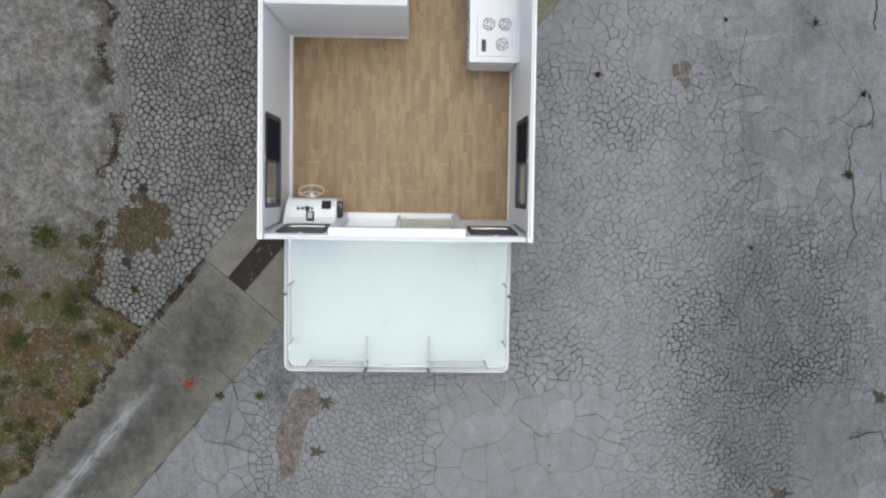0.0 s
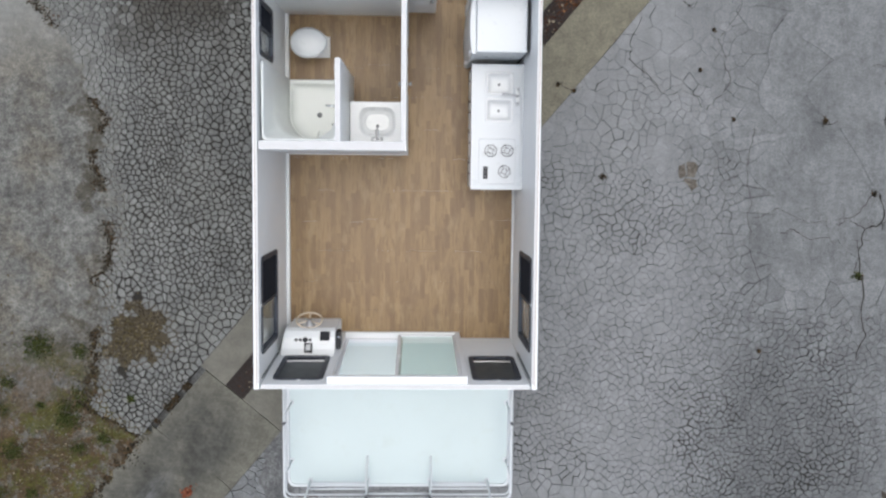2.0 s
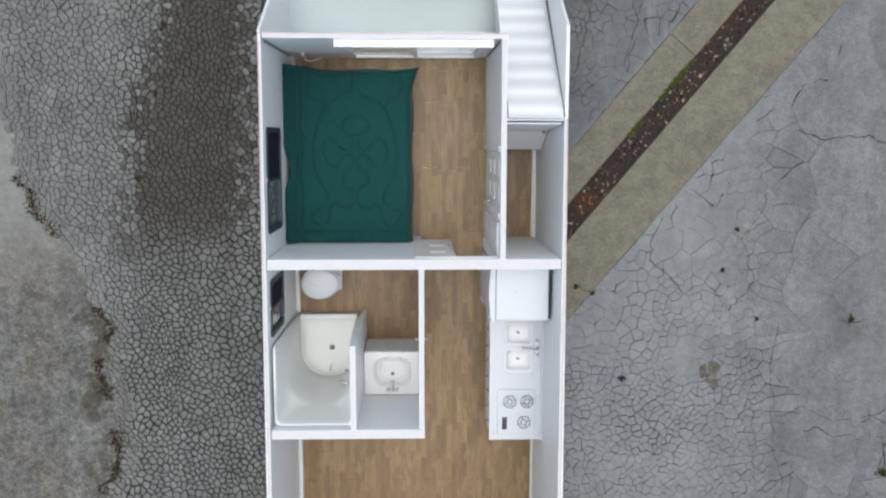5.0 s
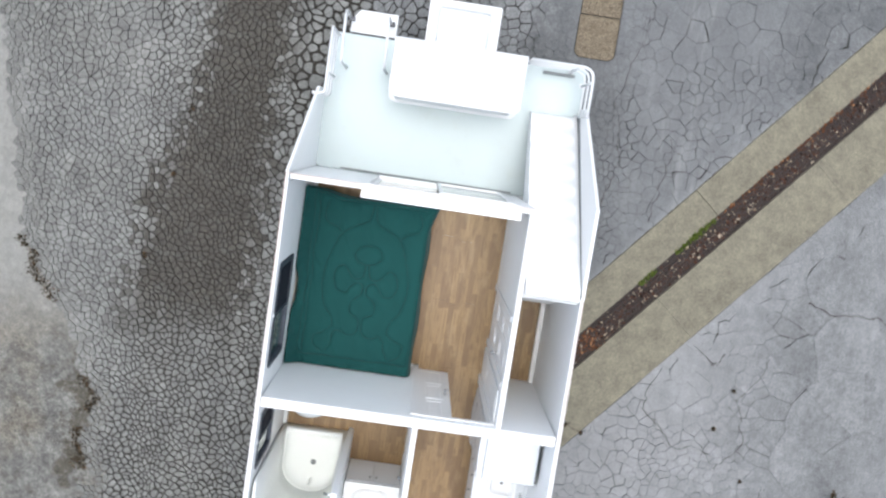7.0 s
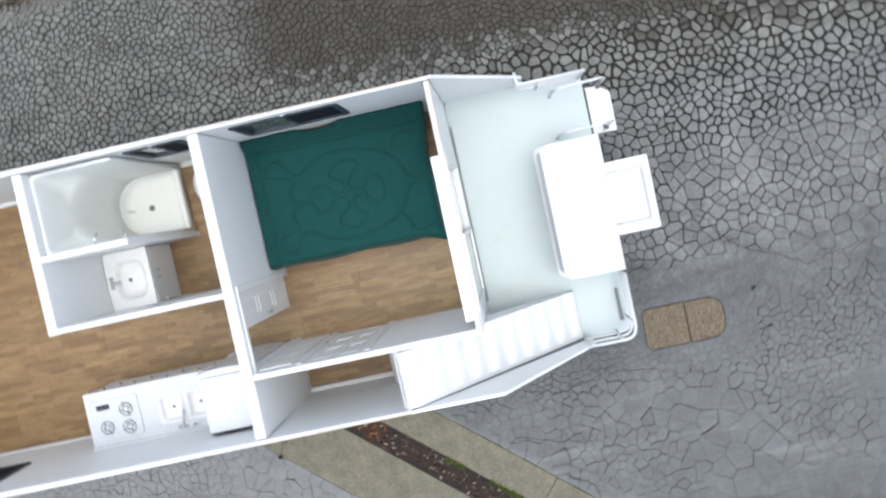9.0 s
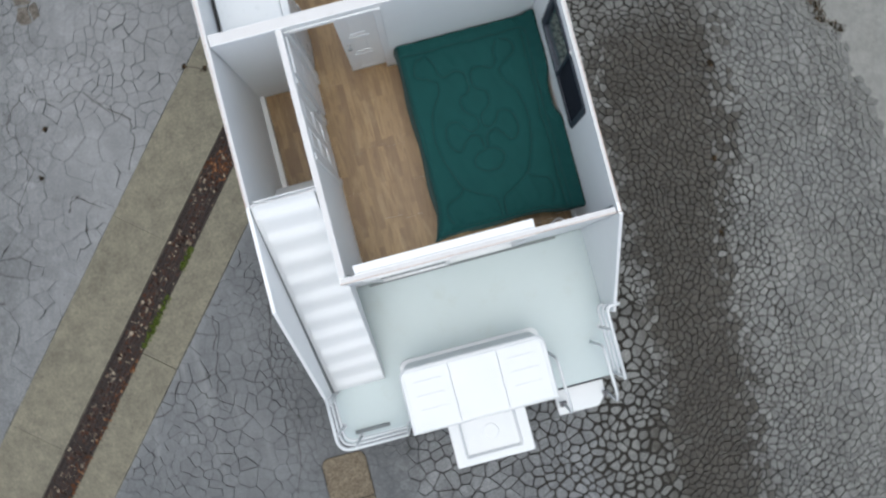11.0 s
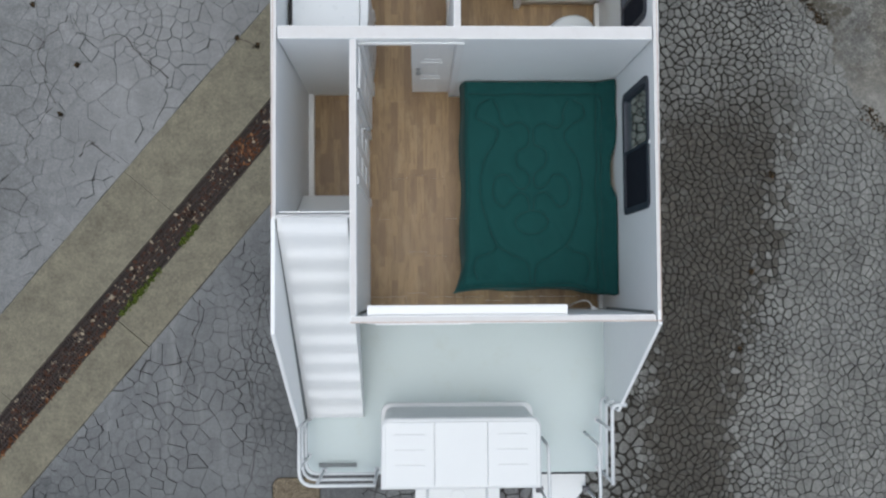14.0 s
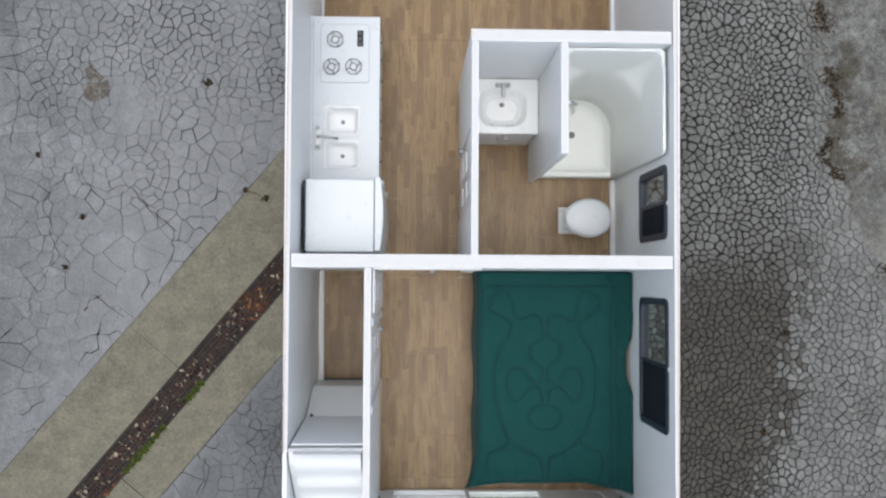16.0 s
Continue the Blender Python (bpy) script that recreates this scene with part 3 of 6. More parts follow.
# ---- windows: black frames with rounded corners, a clear and a shaded half ----
def window(name, on, w, label, clear_low=True, vertical=True, dark=SCREEN, clear=PANE):
    ob = thing(name, (0, 0, 0), label, "window", kind="structure")
    u0, u1, z0, z1 = w
    loop = round_rect(u0, u1, z0, z1, 0.075)
    part("window_frame", ring(bmesh.new(), loop, round_rect(u0 + 0.055, u1 - 0.055, z0 + 0.055, z1 - 0.055, 0.045), on, -0.014, 0.06), SLATE, ob)
    if vertical:
        um = (u0 + u1) / 2
        part("mullion", prism(bmesh.new(), [(um - 0.014, z0 + 0.056), (um + 0.014, z0 + 0.056), (um + 0.014, z1 - 0.056), (um - 0.014, z1 - 0.056)], on, -0.008, 0.024), SLATE, ob)
        halves = [(u0 + 0.054, um - 0.013), (um + 0.013, u1 - 0.054)]
        rects = [(a, b, z0 + 0.054, z1 - 0.054) for a, b in halves]
    else:
        zm = z0 + (z1 - z0) * 0.20
        part("mullion", prism(bmesh.new(), [(u0 + 0.056, zm - 0.012), (u1 - 0.056, zm - 0.012), (u1 - 0.056, zm + 0.012), (u0 + 0.056, zm + 0.012)], on, -0.008, 0.024), STEEL, ob, "pale metal sash bar")
        rects = [(u0 + 0.054, u1 - 0.054, z0 + 0.054, zm - 0.011), (u0 + 0.054, u1 - 0.054, zm + 0.011, z1 - 0.054)]
    if not clear_low:
        rects = rects[::-1]
    for r, mat, d in ((rects[0], clear, 0.010), (rects[1], dark, 0.002)):
        pane = part("pane", prism(bmesh.new(), round_rect(*r, 0.03, 3), on, d, d + 0.005), mat, ob, "dark shaded pane" if mat is dark else "")
        pane.visible_shadow = mat is SCREEN
    part("latch", prism(bmesh.new(), [(u0 + 0.5 * (u1 - u0), z1 + 0.002), (u0 + 0.5 * (u1 - u0) + 0.03, z1 + 0.002), (u0 + 0.5 * (u1 - u0) + 0.03, z1 + 0.03), (u0 + 0.5 * (u1 - u0), z1 + 0.03)], on, -0.012, -0.001), VINYL, ob, "small white latch")
    return ob


window("window_1", on_left, WIN_LF, "black-framed sliding cabin window with one shaded half", True)
window("window_2", on_right, WIN_RF, "black-framed sliding cabin window with one shaded half", True)
window("window_3", on_left, WIN_BATH, "small black-framed bathroom window with a shaded half", True)
window("window_4", on_left, WIN_BED, "black-framed bedroom window, half shaded", True)
window("window_5", on_front, WIN_FL, "black-framed front window beside the sliding door", True, False, SMOKE, NAVY)
window("window_6", on_front, WIN_FR, "black-framed front window beside the sliding door", True, False, SMOKE, NAVY)


# ---- sliding glass doors ----
def sliding_door(name, on, w, label, mats, flip, inner=-0.085, shift=0.0):
    ob = thing(name, (0, 0, 0), label, "sliding door", kind="structure")
    u0, u1, z0, z1 = w
    rect = lambda a, b, c, d: [(a, c), (b, c), (b, d), (a, d)]
    soft_edges(part("door_frame", ring(bmesh.new(), rect(u0, u1, z0 + 0.002, z1 + 0.03), rect(u0 + 0.06, u1 - 0.06, z0 + 0.05, z1 - 0.035), on, inner, 0.062), VINYL, ob), 0.005)
    if inner > -0.08:
        soft_edges(part("head_cover", prism(bmesh.new(), rect(u0, u1, z1 - 0.034, z1 + 0.03), on, -0.085, inner - 0.0005), VINYL, ob), 0.004)
    um = (u0 + u1) / 2
    for k, (a, b, d) in enumerate(((u0 + 0.061, um + 0.03, shift + (0.012 if flip else -0.042)), (um - 0.03, u1 - 0.061, shift + (-0.042 if flip else 0.012)))):
        sash = soft_edges(part("sash", ring(bmesh.new(), rect(a, b, z0 + 0.051, z1 - 0.036), rect(a + 0.036, b - 0.036, z0 + 0.11, z1 - 0.075), on, d - 0.018, d + 0.018), VINYL, ob), 0.004)
        pane = part("pane", prism(bmesh.new(), rect(a + 0.035, b - 0.035, z0 + 0.109, z1 - 0.074), on, d - 0.004, d + 0.004), mats[k], sash)
        pane.visible_shadow = False
        edge = b - 0.035 if k == 0 else a + 0.035
        part("handle", prism(bmesh.new(), rect(edge - 0.012, edge + 0.012, z0 + 0.9, z0 + 1.12), on, d - (0.034 if flip else 0.025), d - 0.0185), VINYL, sash)
    part("track", prism(bmesh.new(), rect(u0 + 0.062, u1 - 0.062, z0 + 0.0515, z0 + 0.058), on, inner + 0.015, 0.05), VINYL, ob, "sill track")
    return ob


sliding_door("door_1", on_front, DOOR_F, "white-framed sliding glass door to the front deck, closed", (GLASS, GREENISH), True)
sliding_door("door_2", on_rear, DOOR_R, "white-framed sliding glass door to the aft deck, closed", (GREENISH, GLASS), False, -0.012, 0.044)


# ---- panelled inner doors ----
def panel_door(name, width, height, label, knob=True, panels=3, hinge_left=True):
    """Stands on z = 0 from x = 0 to its width; its faces look along y."""
    ob = thing(name, (0, 0, 0), label, "door", kind="structure")
    slab = part("leaf", cuboid(0, width, -0.016, 0.016, 0.012, height), VINYL, ob)
    soft_edges(slab, 0.003)
    m = min(0.09, width * 0.24)
    h = (height - 0.12) / panels
    cols = [(m, width - m)] if width < 0.5 else [(m, width / 2 - m / 2), (width / 2 + m / 2, width - m)]
    for side in (-1, 1):
        for k in range(panels):
            for a, b in cols:
                z0, z1 = 0.1 + k * h, 0.1 + (k + 1) * h - 0.09
                place = lambda u, v, w, s=side: (u, s * w, v)
                sq = lambda e: [(a + e, z0 + e), (b - e, z0 + e), (b - e, z1 - e), (a + e, z1 - e)]
                part("panel_moulding", ring(bmesh.new(), sq(0), sq(0.02), place, 0.015, 0.021), VINYL, ob)
                part("panel", loft([[place(u, v, 0.0161) for u, v in sq(0.035)], [place(u, v, 0.019) for u, v in sq(0.06)]]), VINYL, ob)
    if knob:
        kx = width - 0.06 if hinge_left else 0.06
        for side in (-1, 1):
            kn = part("knob", lathe([(0.02, 0), (0.02, 0.006), (0.008, 0.012), (0.008, 0.03), (0.022, 0.04), (0.024, 0.052), (0.015, 0.062)], 14), STEEL, ob, "metal door knob")
            kn.matrix_local = pose(kx, side * 0.017, 0.98, -90 * side)
    return ob


d = panel_door("door_3", 0.37, 1.90, "narrow white panelled door leaf, closed in the bulkhead")
d.matrix_world = pose(0.072, 4.462, FL)
d = panel_door("door_4", 0.37, 1.90, "thin white panelled door leaf folded back against the partition", knob=False)
d.matrix_world = pose(0.8635, 4.530, FL, 0, 0, 90) @ Matrix.Diagonal((0.92, 0.5, 1, 1))
d = panel_door("door_5", 0.62, 1.88, "white panelled closet door, closed", hinge_left=False)
d.matrix_world = pose(0.900, 4.982, FL, 0, 0, 90)
d = panel_door("door_6", 0.62, 1.88, "white panelled bathroom door, closed", hinge_left=False)
d.matrix_world = pose(0.068, 3.372, FL, 0, 0, 90)
for name, a in (("trim_doorway_a", (0.004, 0.068, 4.5105, 4.525, FL, FL + 1.95)), ("trim_doorway_b", (0.832, 0.872, 4.5105, 4.525, FL, FL + 1.95)), ("trim_doorway_c", (0.069, 0.831, 4.5105, 4.525, FL + 1.905, FL + 1.96)),
                ("trim_closet_a", (0.862, 0.875, 4.915, 4.978, FL, FL + 1.95)), ("trim_closet_b", (0.862, 0.875, 5.602, 5.665, FL, FL + 1.95))):
    tagged(soft_edges(part(name, cuboid(*a), VINYL), 0.004), "white door casing", "trim", kind="structure")

# ---- hull, decks ----
bm = bmesh.new()
prism(bm, [(-1.40, 0.0), (1.40, 0.0), (1.52, 0.35), (1.556, 0.60), (1.556, FL - 0.12), (-1.556, FL - 0.12), (-1.556, 0.60), (-1.52, 0.35)], lambda u, v, w: (u, w, v), -1.71, 8.20)
hull = tagged(soft_edges(part("hull", bm, HULL), 0.03, 3), "white fibreglass houseboat hull standing on the paving", "boat hull", kind="structure")
bm = bmesh.new()
prism(bm, round_rect(-1.505, 1.505, -1.89, 0.104, 0.09), flat, FL - 0.119, FL - 0.004)
tagged(soft_edges(part("deck_front", bm, FOREDECK), 0.012), "pale mint coated front deck", "deck", kind="structure")
bm = bmesh.new()
prism(bm, round_rect(-1.545, 1.545, 6.780, 8.39, 0.09), flat, FL - 0.119, FL - 0.004)
tagged(soft_edges(part("deck_rear", bm, DECK), 0.012), "pale mint coated aft deck", "deck", kind="structure")
bm = bmesh.new()
ring(bm, round_rect(-1.512, 1.512, -1.90, 0.102, 0.10), round_rect(-1.478, 1.478, -1.866, 0.096, 0.08), flat, FL - 0.06, FL + 0.012)
tagged(soft_edges(part("trim_front_deck", bm, GEL), 0.006), "white rim round the front deck", "trim", kind="structure")
subfloor = tagged(part("floor", cuboid(-1.555, 1.555, 0.106, 6.779, FL - 0.119, FL - 0.013), WHITE), "oak-look laminate plank floor of the cabin", "floor", kind="structure")

# side wings that slope down to the aft deck
for name, s, y1, z1 in (("wall_wing_left", -1, 7.70, FL + 0.60), ("wall_wing_right", 1, 7.905, FL + 0.50)):
    ya = 6.779 if s < 0 else 5.949
    prof = [(ya, FL - 0.1), (y1, FL - 0.1), (y1, z1 - 0.05), (y1 - 0.03, z1), (6.86 if s > 0 else 6.80, TOP), (ya, TOP)]
    bm = prism(bmesh.new(), prof, lambda u, v, w, s=s: (s * w, u, v), 1.516, X_OUT)
    tagged(soft_edges(part(name, bm, WHITE), 0.006), "white wing panel sloping down to the aft deck", "wing panel", kind="structure")


# ---- stair to the upper deck ----
stair = thing("stair", (1.2, 7.0, FL), "white moulded fibreglass stair up from the aft deck", "stairs")
STEPS, RUN, RISE = 10, 0.1875, 0.205
prof = [(7.806 - 7.0, 0.0)]
for k in range(STEPS):
    for j in range(8):
        f = (j + 0.5) / 8
        prof.append((7.806 - 7.0 - (k + f) * RUN, (k + f + 0.078 * math.sin(2 * math.pi * f) + 0.5) * RISE))
prof += [(7.806 - 7.0 - STEPS * RUN, STEPS * RISE + 0.0), (7.806 - 7.0 - STEPS * RUN, 1.35), (0.656, 0.0)]
part("flight", prism(bmesh.new(), prof, lambda u, v, w: (w, u, v), -0.256, 0.262), STAIR, stair)
nose = lambda y: ((0.669 - y) / RUN + 1) * RISE
rim = [(0.831, 0.0), (0.831, 0.13), (0.806, nose(0.806) + 0.012), (-0.955, nose(-0.955) + 0.012), (-1.063, 2.052), (-1.063, 1.35), (0.67, 0.0)]
soft_edges(part("stringer", prism(bmesh.new(), rim, lambda u, v, w: (w, u, v), 0.2625, 0.309), STAIR, stair), 0.010, 3)
gap = [(-1.05, 2.047), (-1.02, 2.047), (0.806, 0.20), (0.806, 0.0), (-1.05, 1.90)]
part("seam", prism(bmesh.new(), gap, lambda u, v, w: (w, u, v), 0.3095, 0.3185), CAULK, stair, "dark seam beside the steps")

# slanted housing under the stair, inside the closet
bm = prism(bmesh.new(), [(5.61, FL - 0.01), (5.61, 1.74), (5.82, 2.20), (5.885, TOP - 0.05), (5.900, TOP - 0.05), (5.900, FL - 0.01)], lambda u, v, w: (w, u, v), 0.936, 1.494)
tagged(soft_edges(part("stair_housing", bm, WHITE), 0.006), "white slanted housing under the stair", "housing", kind="structure")
# a solid black strip stands in for the darkness of the open gap
tagged(part("trim_closet_gap", cuboid(1.02, 1.44, 5.594, 5.609, FL, FL + 0.018), BLACK), "black strip painted in for the dark gap at the closet floor", "trim", kind="structure")
tagged(part("door_stop", lathe([(0.012, 0), (0.014, 0.02), (0.01, 0.035)], 10, (1.445, 5.81, 2.215)), BLACK), "small black stop on the stair housing", "stop", kind="structure")
tagged(part("trim_rear_foot", cuboid(-1.22, 0.86, 6.790, 6.812, FL - 0.003, FL + 0.012), CAULK), "dark grey strip on the deck along the rear wall", "trim", kind="structure")


# ---- bedroom ----
bed = thing("bed", (-0.735, 5.51, FL), "double bed with mattress on a low white base", "bed")
soft_edges(part("base", cuboid(-0.74, 0.60, -0.98, 0.96, 0.0, 0.40), VINYL, bed), 0.008)
part("mattress", loft([[(x * k, y * k2, z) for x, y in round_rect(-0.74, 0.625, -0.97, 0.99, 0.10)] for z, k, k2 in ((0.402, 0.985, 0.99), (0.425, 1, 1), (0.595, 1, 1), (0.618, 0.985, 0.99))]), TAN, bed, "tan ticking mattress", True)


def smooth_line(points, n=6):
    """A flowing line through a few points."""
    out = []
    for k in range(len(points) - 1):
        p0, p1, p2, p3 = (points[min(max(k + d, 0), len(points) - 1)] for d in (-1, 0, 1, 2))
        for j in range(n):
            t = j / n
            out.append(tuple(0.5 * (2 * b + (c - a) * t + (2 * a - 5 * b + 4 * c - d) * t * t + (3 * b - a - 3 * c + d) * t ** 3) for a, b, c, d in zip(p0, p1, p2, p3)))
    return out + [points[-1]]


def stitching(cx, cy):
    """The quilting: one half of the puzzle-like pattern, mirrored about the bed's length."""
    chain = [(0.36, -0.83), (0.31, -0.72), (0.30, -0.63), (0.24, -0.57), (0.12, -0.61), (0.03, -0.55), (0.035, -0.40), (0.14, -0.33), (0.15, -0.25), (0.12, -0.18), (0.03, -0.11),
             (0.03, -0.01), (0.10, 0.03), (0.17, -0.03), (0.22, -0.11), (0.32, -0.09), (0.365, 0.04), (0.34, 0.16), (0.26, 0.20), (0.19, 0.12), (0.12, 0.07), (0.04, 0.11), (0.02, 0.24)]
    ring_ = [(0.0, 0.235), (0.10, 0.27), (0.155, 0.34), (0.13, 0.41), (0.06, 0.455), (0.0, 0.46)]
    oval = [(0.32, -0.53), (0.34, -0.42), (0.44, -0.28), (0.49, -0.05), (0.475, 0.18), (0.40, 0.42), (0.33, 0.57), (0.20, 0.66), (0.06, 0.73), (0.02, 0.84), (0.02, 0.95)]
    bulb = [(0.33, 0.57), (0.40, 0.64), (0.52, 0.68), (0.55, 0.77), (0.51, 0.89)]
    top = [(0.32, -0.53), (0.40, -0.60), (0.52, -0.66), (0.50, -0.78), (0.41, -0.84)]
    lines = []
    for k, sx in enumerate((-1, 1)):
        for line in (chain, ring_, oval, bulb, top):
            lines.append([(cx + sx * u + 0.012 * noise.noise((u * 4, v * 4, 3.0 + k)), cy + v + 0.018 * noise.noise((u * 4, v * 4, 9.0 + k))) for u, v in smooth_line(line)])
    for sx, e in ((-1, 0.625), (-1, 0.675), (1, 0.615)):
        lines.append([(cx + sx * e + 0.016 * noise.noise((k * 0.17, e * 9, sx)), cy - 0.86 + 1.82 * k / 40) for k in range(41)])
    for v in (-0.885, 0.945):
        lines.append([(cx - 0.66 + 1.30 * k / 30, cy + v + 0.018 * noise.noise((k * 0.2, v, 4.0))) for k in range(31)])
    return lines


def comforter():
    """A quilted cover: puffed between its stitched lines, rolled over the edges and hanging a little."""
    x0, x1, y0, y1, top = -1.484, -0.085, 4.528, 6.495, FL + 0.645
    hang_r, hang_y, hang_l = 0.30, 0.14, 0.05
    nx, ny = 230, 310
    bm = bmesh.new()
    lines = stitching(-0.70, 5.53)
    segs = np.array([(*p, *q) for line in lines for p, q in zip(line, line[1:])])

    def puff(x, y):
        """How far the filling rises at the places x, y: nothing on a seam."""
        best = np.full(x.shape, 1.0)
        for ax, ay, bx, by in segs:
            dx, dy = bx - ax, by - ay
            t = np.clip(((x - ax) * dx + (y - ay) * dy) / (dx * dx + dy * dy + 1e-9), 0, 1)
            best = np.minimum(best, np.hypot(x - ax - t * dx, y - ay - t * dy))
        return 0.011 * (1 - np.exp(-(best / 0.011) ** 1.6)) + 0.012 * (1 - np.exp(-best / 0.05))

    ss = -hang_l + (x1 - x0 + hang_r + hang_l) * np.arange(nx + 1) / nx
    ts = -hang_y + (y1 - y0 + 2 * hang_y) * np.arange(ny + 1) / ny
    gx, gy = np.meshgrid(x0 + np.clip(ss, 0, x1 - x0), y0 + np.clip(ts, 0, y1 - y0))
    fill = puff(gx.ravel(), gy.ravel()).reshape(gx.shape)

    def shape(s, t, rise):
        x, y = x0 + min(max(s, 0), x1 - x0), y0 + min(max(t, 0), y1 - y0)
        drop_x = max(-s, s - (x1 - x0), 0)
        drop_y = max(-t, t - (y1 - y0), 0)
        out = lambda d: 0.038 * (1 - math.exp(-d / 0.05)) + 0.04 * d
        if s > x1 - x0:
            x += out(drop_x) + 0.010 * math.sin(y * 7.5 + 0.6) * drop_x / hang_r
        elif s < 0:
            x -= 0.012 * (1 - math.exp(-drop_x / 0.02))
        if t < 0:
            y -= 0.014 * (1 - math.exp(-drop_y / 0.03))
        elif t > y1 - y0:
            y += 0.6 * out(drop_y) + 0.010 * math.sin(x * 9) * drop_y / hang_y
        down = lambda d: max(0.0, d - 0.03) + min(d, 0.03) ** 2 / 0.06
        z = top - max(down(drop_x), down(drop_y))
        corner = max(0, 1 - math.hypot(x1 - x0 + 0.1 - s, y1 - y0 + 0.05 - t) / 0.34)
        x += 0.110 * corner ** 1.4
        y += 0.045 * corner ** 1.4
        z += 0.05 * corner
        far = max(0, 1 - math.hypot(s, y1 - y0 - t) / 0.4)
        y += 0.085 * far
        if drop_x == 0 and drop_y == 0:
            z += rise
        z += 0.012 * noise.noise((x * 2.3, y * 2.3, 3.0)) + 0.006 * noise.noise((x * 7, y * 6, 1.0))
        rim = max(0.0, 1 - min(max(s, 0), abs(t), abs(y1 - y0 - t)) / 0.20)
        wr = noise.noise((x * 4.5 + y * 2.0, y * 1.4, 8.0))
        z += 0.012 * max(0, 0.28 - abs(wr)) / 0.28 * (0.4 + 0.6 * (s < 0.35))
        z += 0.020 * rim * noise.noise((x * 11, y * 11, 6.0)) * (0.35 if drop_x or drop_y else 1.0)
        dip = math.exp(-((t - 0.86) / 0.21) ** 4)
        z += 0.13 * max(0.0, 1 - max(s, 0) / 0.16) ** 1.6 * (1 - dip) if drop_y == 0 else 0.0
        x += 0.032 * dip * math.exp(-(max(s, 0) / 0.09) ** 2)
        return x, y, z

    rows = [[bm.verts.new(shape(s, t, fill[j, i])) for i, s in enumerate(ss)] for j, t in enumerate(ts)]
    for p, q in zip(rows, rows[1:]):
        for i in range(nx):
            bm.faces.new((p[i], p[i + 1], q[i + 1], q[i]))
    thing_ = thing("comforter", (0, 0, 0), "dark green quilted comforter spread over the bed", "comforter")
    hem = [v.co.copy() for v in rows[0]] + [r[-1].co.copy() for r in rows[1:]] + [v.co.copy() for v in rows[-1][-2::-1]] + [r[0].co.copy() for r in rows[-2:0:-1]]
    ob = part("cover", bm, QUILT, thing_, "", True)
    part("hem", tube(bmesh.new(), hem[::2], 0.009, 6, True), QUILT, thing_, "rolled stitched hem", True)
    for line in lines:
        part("stitched_seam", tube(bmesh.new(), [shape(x - x0, y - y0, 0.002) for x, y in line], 0.0030, 5), THREAD, thing_, "dark stitched seam")
    mod = ob.modifiers.new("solidify", "SOLIDIFY")
    mod.thickness, mod.offset = 0.012, -1
    return thing_


comforter()
cable = tagged(part("power_cable", rod([(-1.30, 6.707, FL + 0.55), (-1.27, 6.64, FL + 0.50), (-1.22, 6.63, FL + 0.45), (-1.17, 6.66, FL + 0.30), (-1.14, 6.707, FL + 0.012)], 0.007, 6, 0.05), VINYL), "loose white cable by the rear wall", "cable")
outlet = thing("wall_outlet", (-1.30, 6.721, FL + 0.55), "white wall outlet with plugged cable", "outlet")
soft_edges(part("plate", cuboid(-0.04, 0.04, -0.008, 0.0, -0.06, 0.06), VINYL, outlet), 0.003)
part("plug", cuboid(-0.018, 0.018, -0.032, -0.0085, -0.03, 0.01), BASIN, outlet)


# ---- galley ----
def counter_unit(name, y0, y1, label, doors, top_z=0.845):
    ob = thing(name, (1.17, (y0 + y1) / 2, FL), label, "cabinet", group="galley base cabinets")
    h = (y1 - y0) / 2
    soft_edges(part("body", cuboid(-0.265, 0.298, -h + 0.001, h - 0.001, 0.07, top_z), WHITE, ob), 0.004)
    part("plinth", cuboid(-0.215, 0.298, -h + 0.001, h - 0.001, 0.0, 0.069), VINYL, ob)
    w = 2 * h / doors
    for k in range(doors):
        a, b = -h + k * w + 0.012, -h + (k + 1) * w - 0.012
        dr = soft_edges(part("cabinet_door", cuboid(-0.285, -0.266, a, b, 0.10, 0.66), VINYL, ob), 0.004)
        dw = soft_edges(part("drawer_front", cuboid(-0.285, -0.266, a, b, 0.675, 0.835), VINYL, ob), 0.004)
        for p, z, y in ((dr, 0.60, b - 0.04), (dw, 0.755, (a + b) / 2)):
            kn = part("knob", lathe([(0.006, 0), (0.006, 0.016), (0.014, 0.022), (0.013, 0.032)], 12), IRON, p, "dark cabinet knob")
            kn.matrix_local = pose(-0.285, y, z, 0, -90)
    return ob


counter_unit("base_cabinet", 2.190, 2.930, "white galley base cabinet under the cooktop", 2)
counter_unit("base_cabinet", 2.930, 3.690, "white galley base cabinet under the sink", 2, 0.70)
CT = FL + 0.885
SINKS = [(1.055, 1.375, 3.005, 3.275), (1.055, 1.375, 3.325, 3.590)]
worktop = thing("worktop", (1.18, 2.93, FL + 0.846), "white galley worktop with a raised rear edge", "worktop")
top = wall_mesh(lambda u, z: (z - 1.18, u - 2.93, 0.0), lambda u, z: (z - 1.18, u - 2.93, 0.038), 2.173, 3.695, 0.872, 1.505,
                [(a[2] + 0.012, a[3] - 0.012, a[0] + 0.012, a[1] - 0.012) for a in SINKS])
soft_edges(part("slab", top, ENAMEL, worktop), 0.005)
soft_edges(part("upstand", cuboid(0.302, 0.3245, -0.752, 0.764, 0.0385, 0.075), ENAMEL, worktop), 0.003)
sink = thing("kitchen_sink", (1.215, 3.30, CT), "white double-bowl galley sink with two drains", "sink")
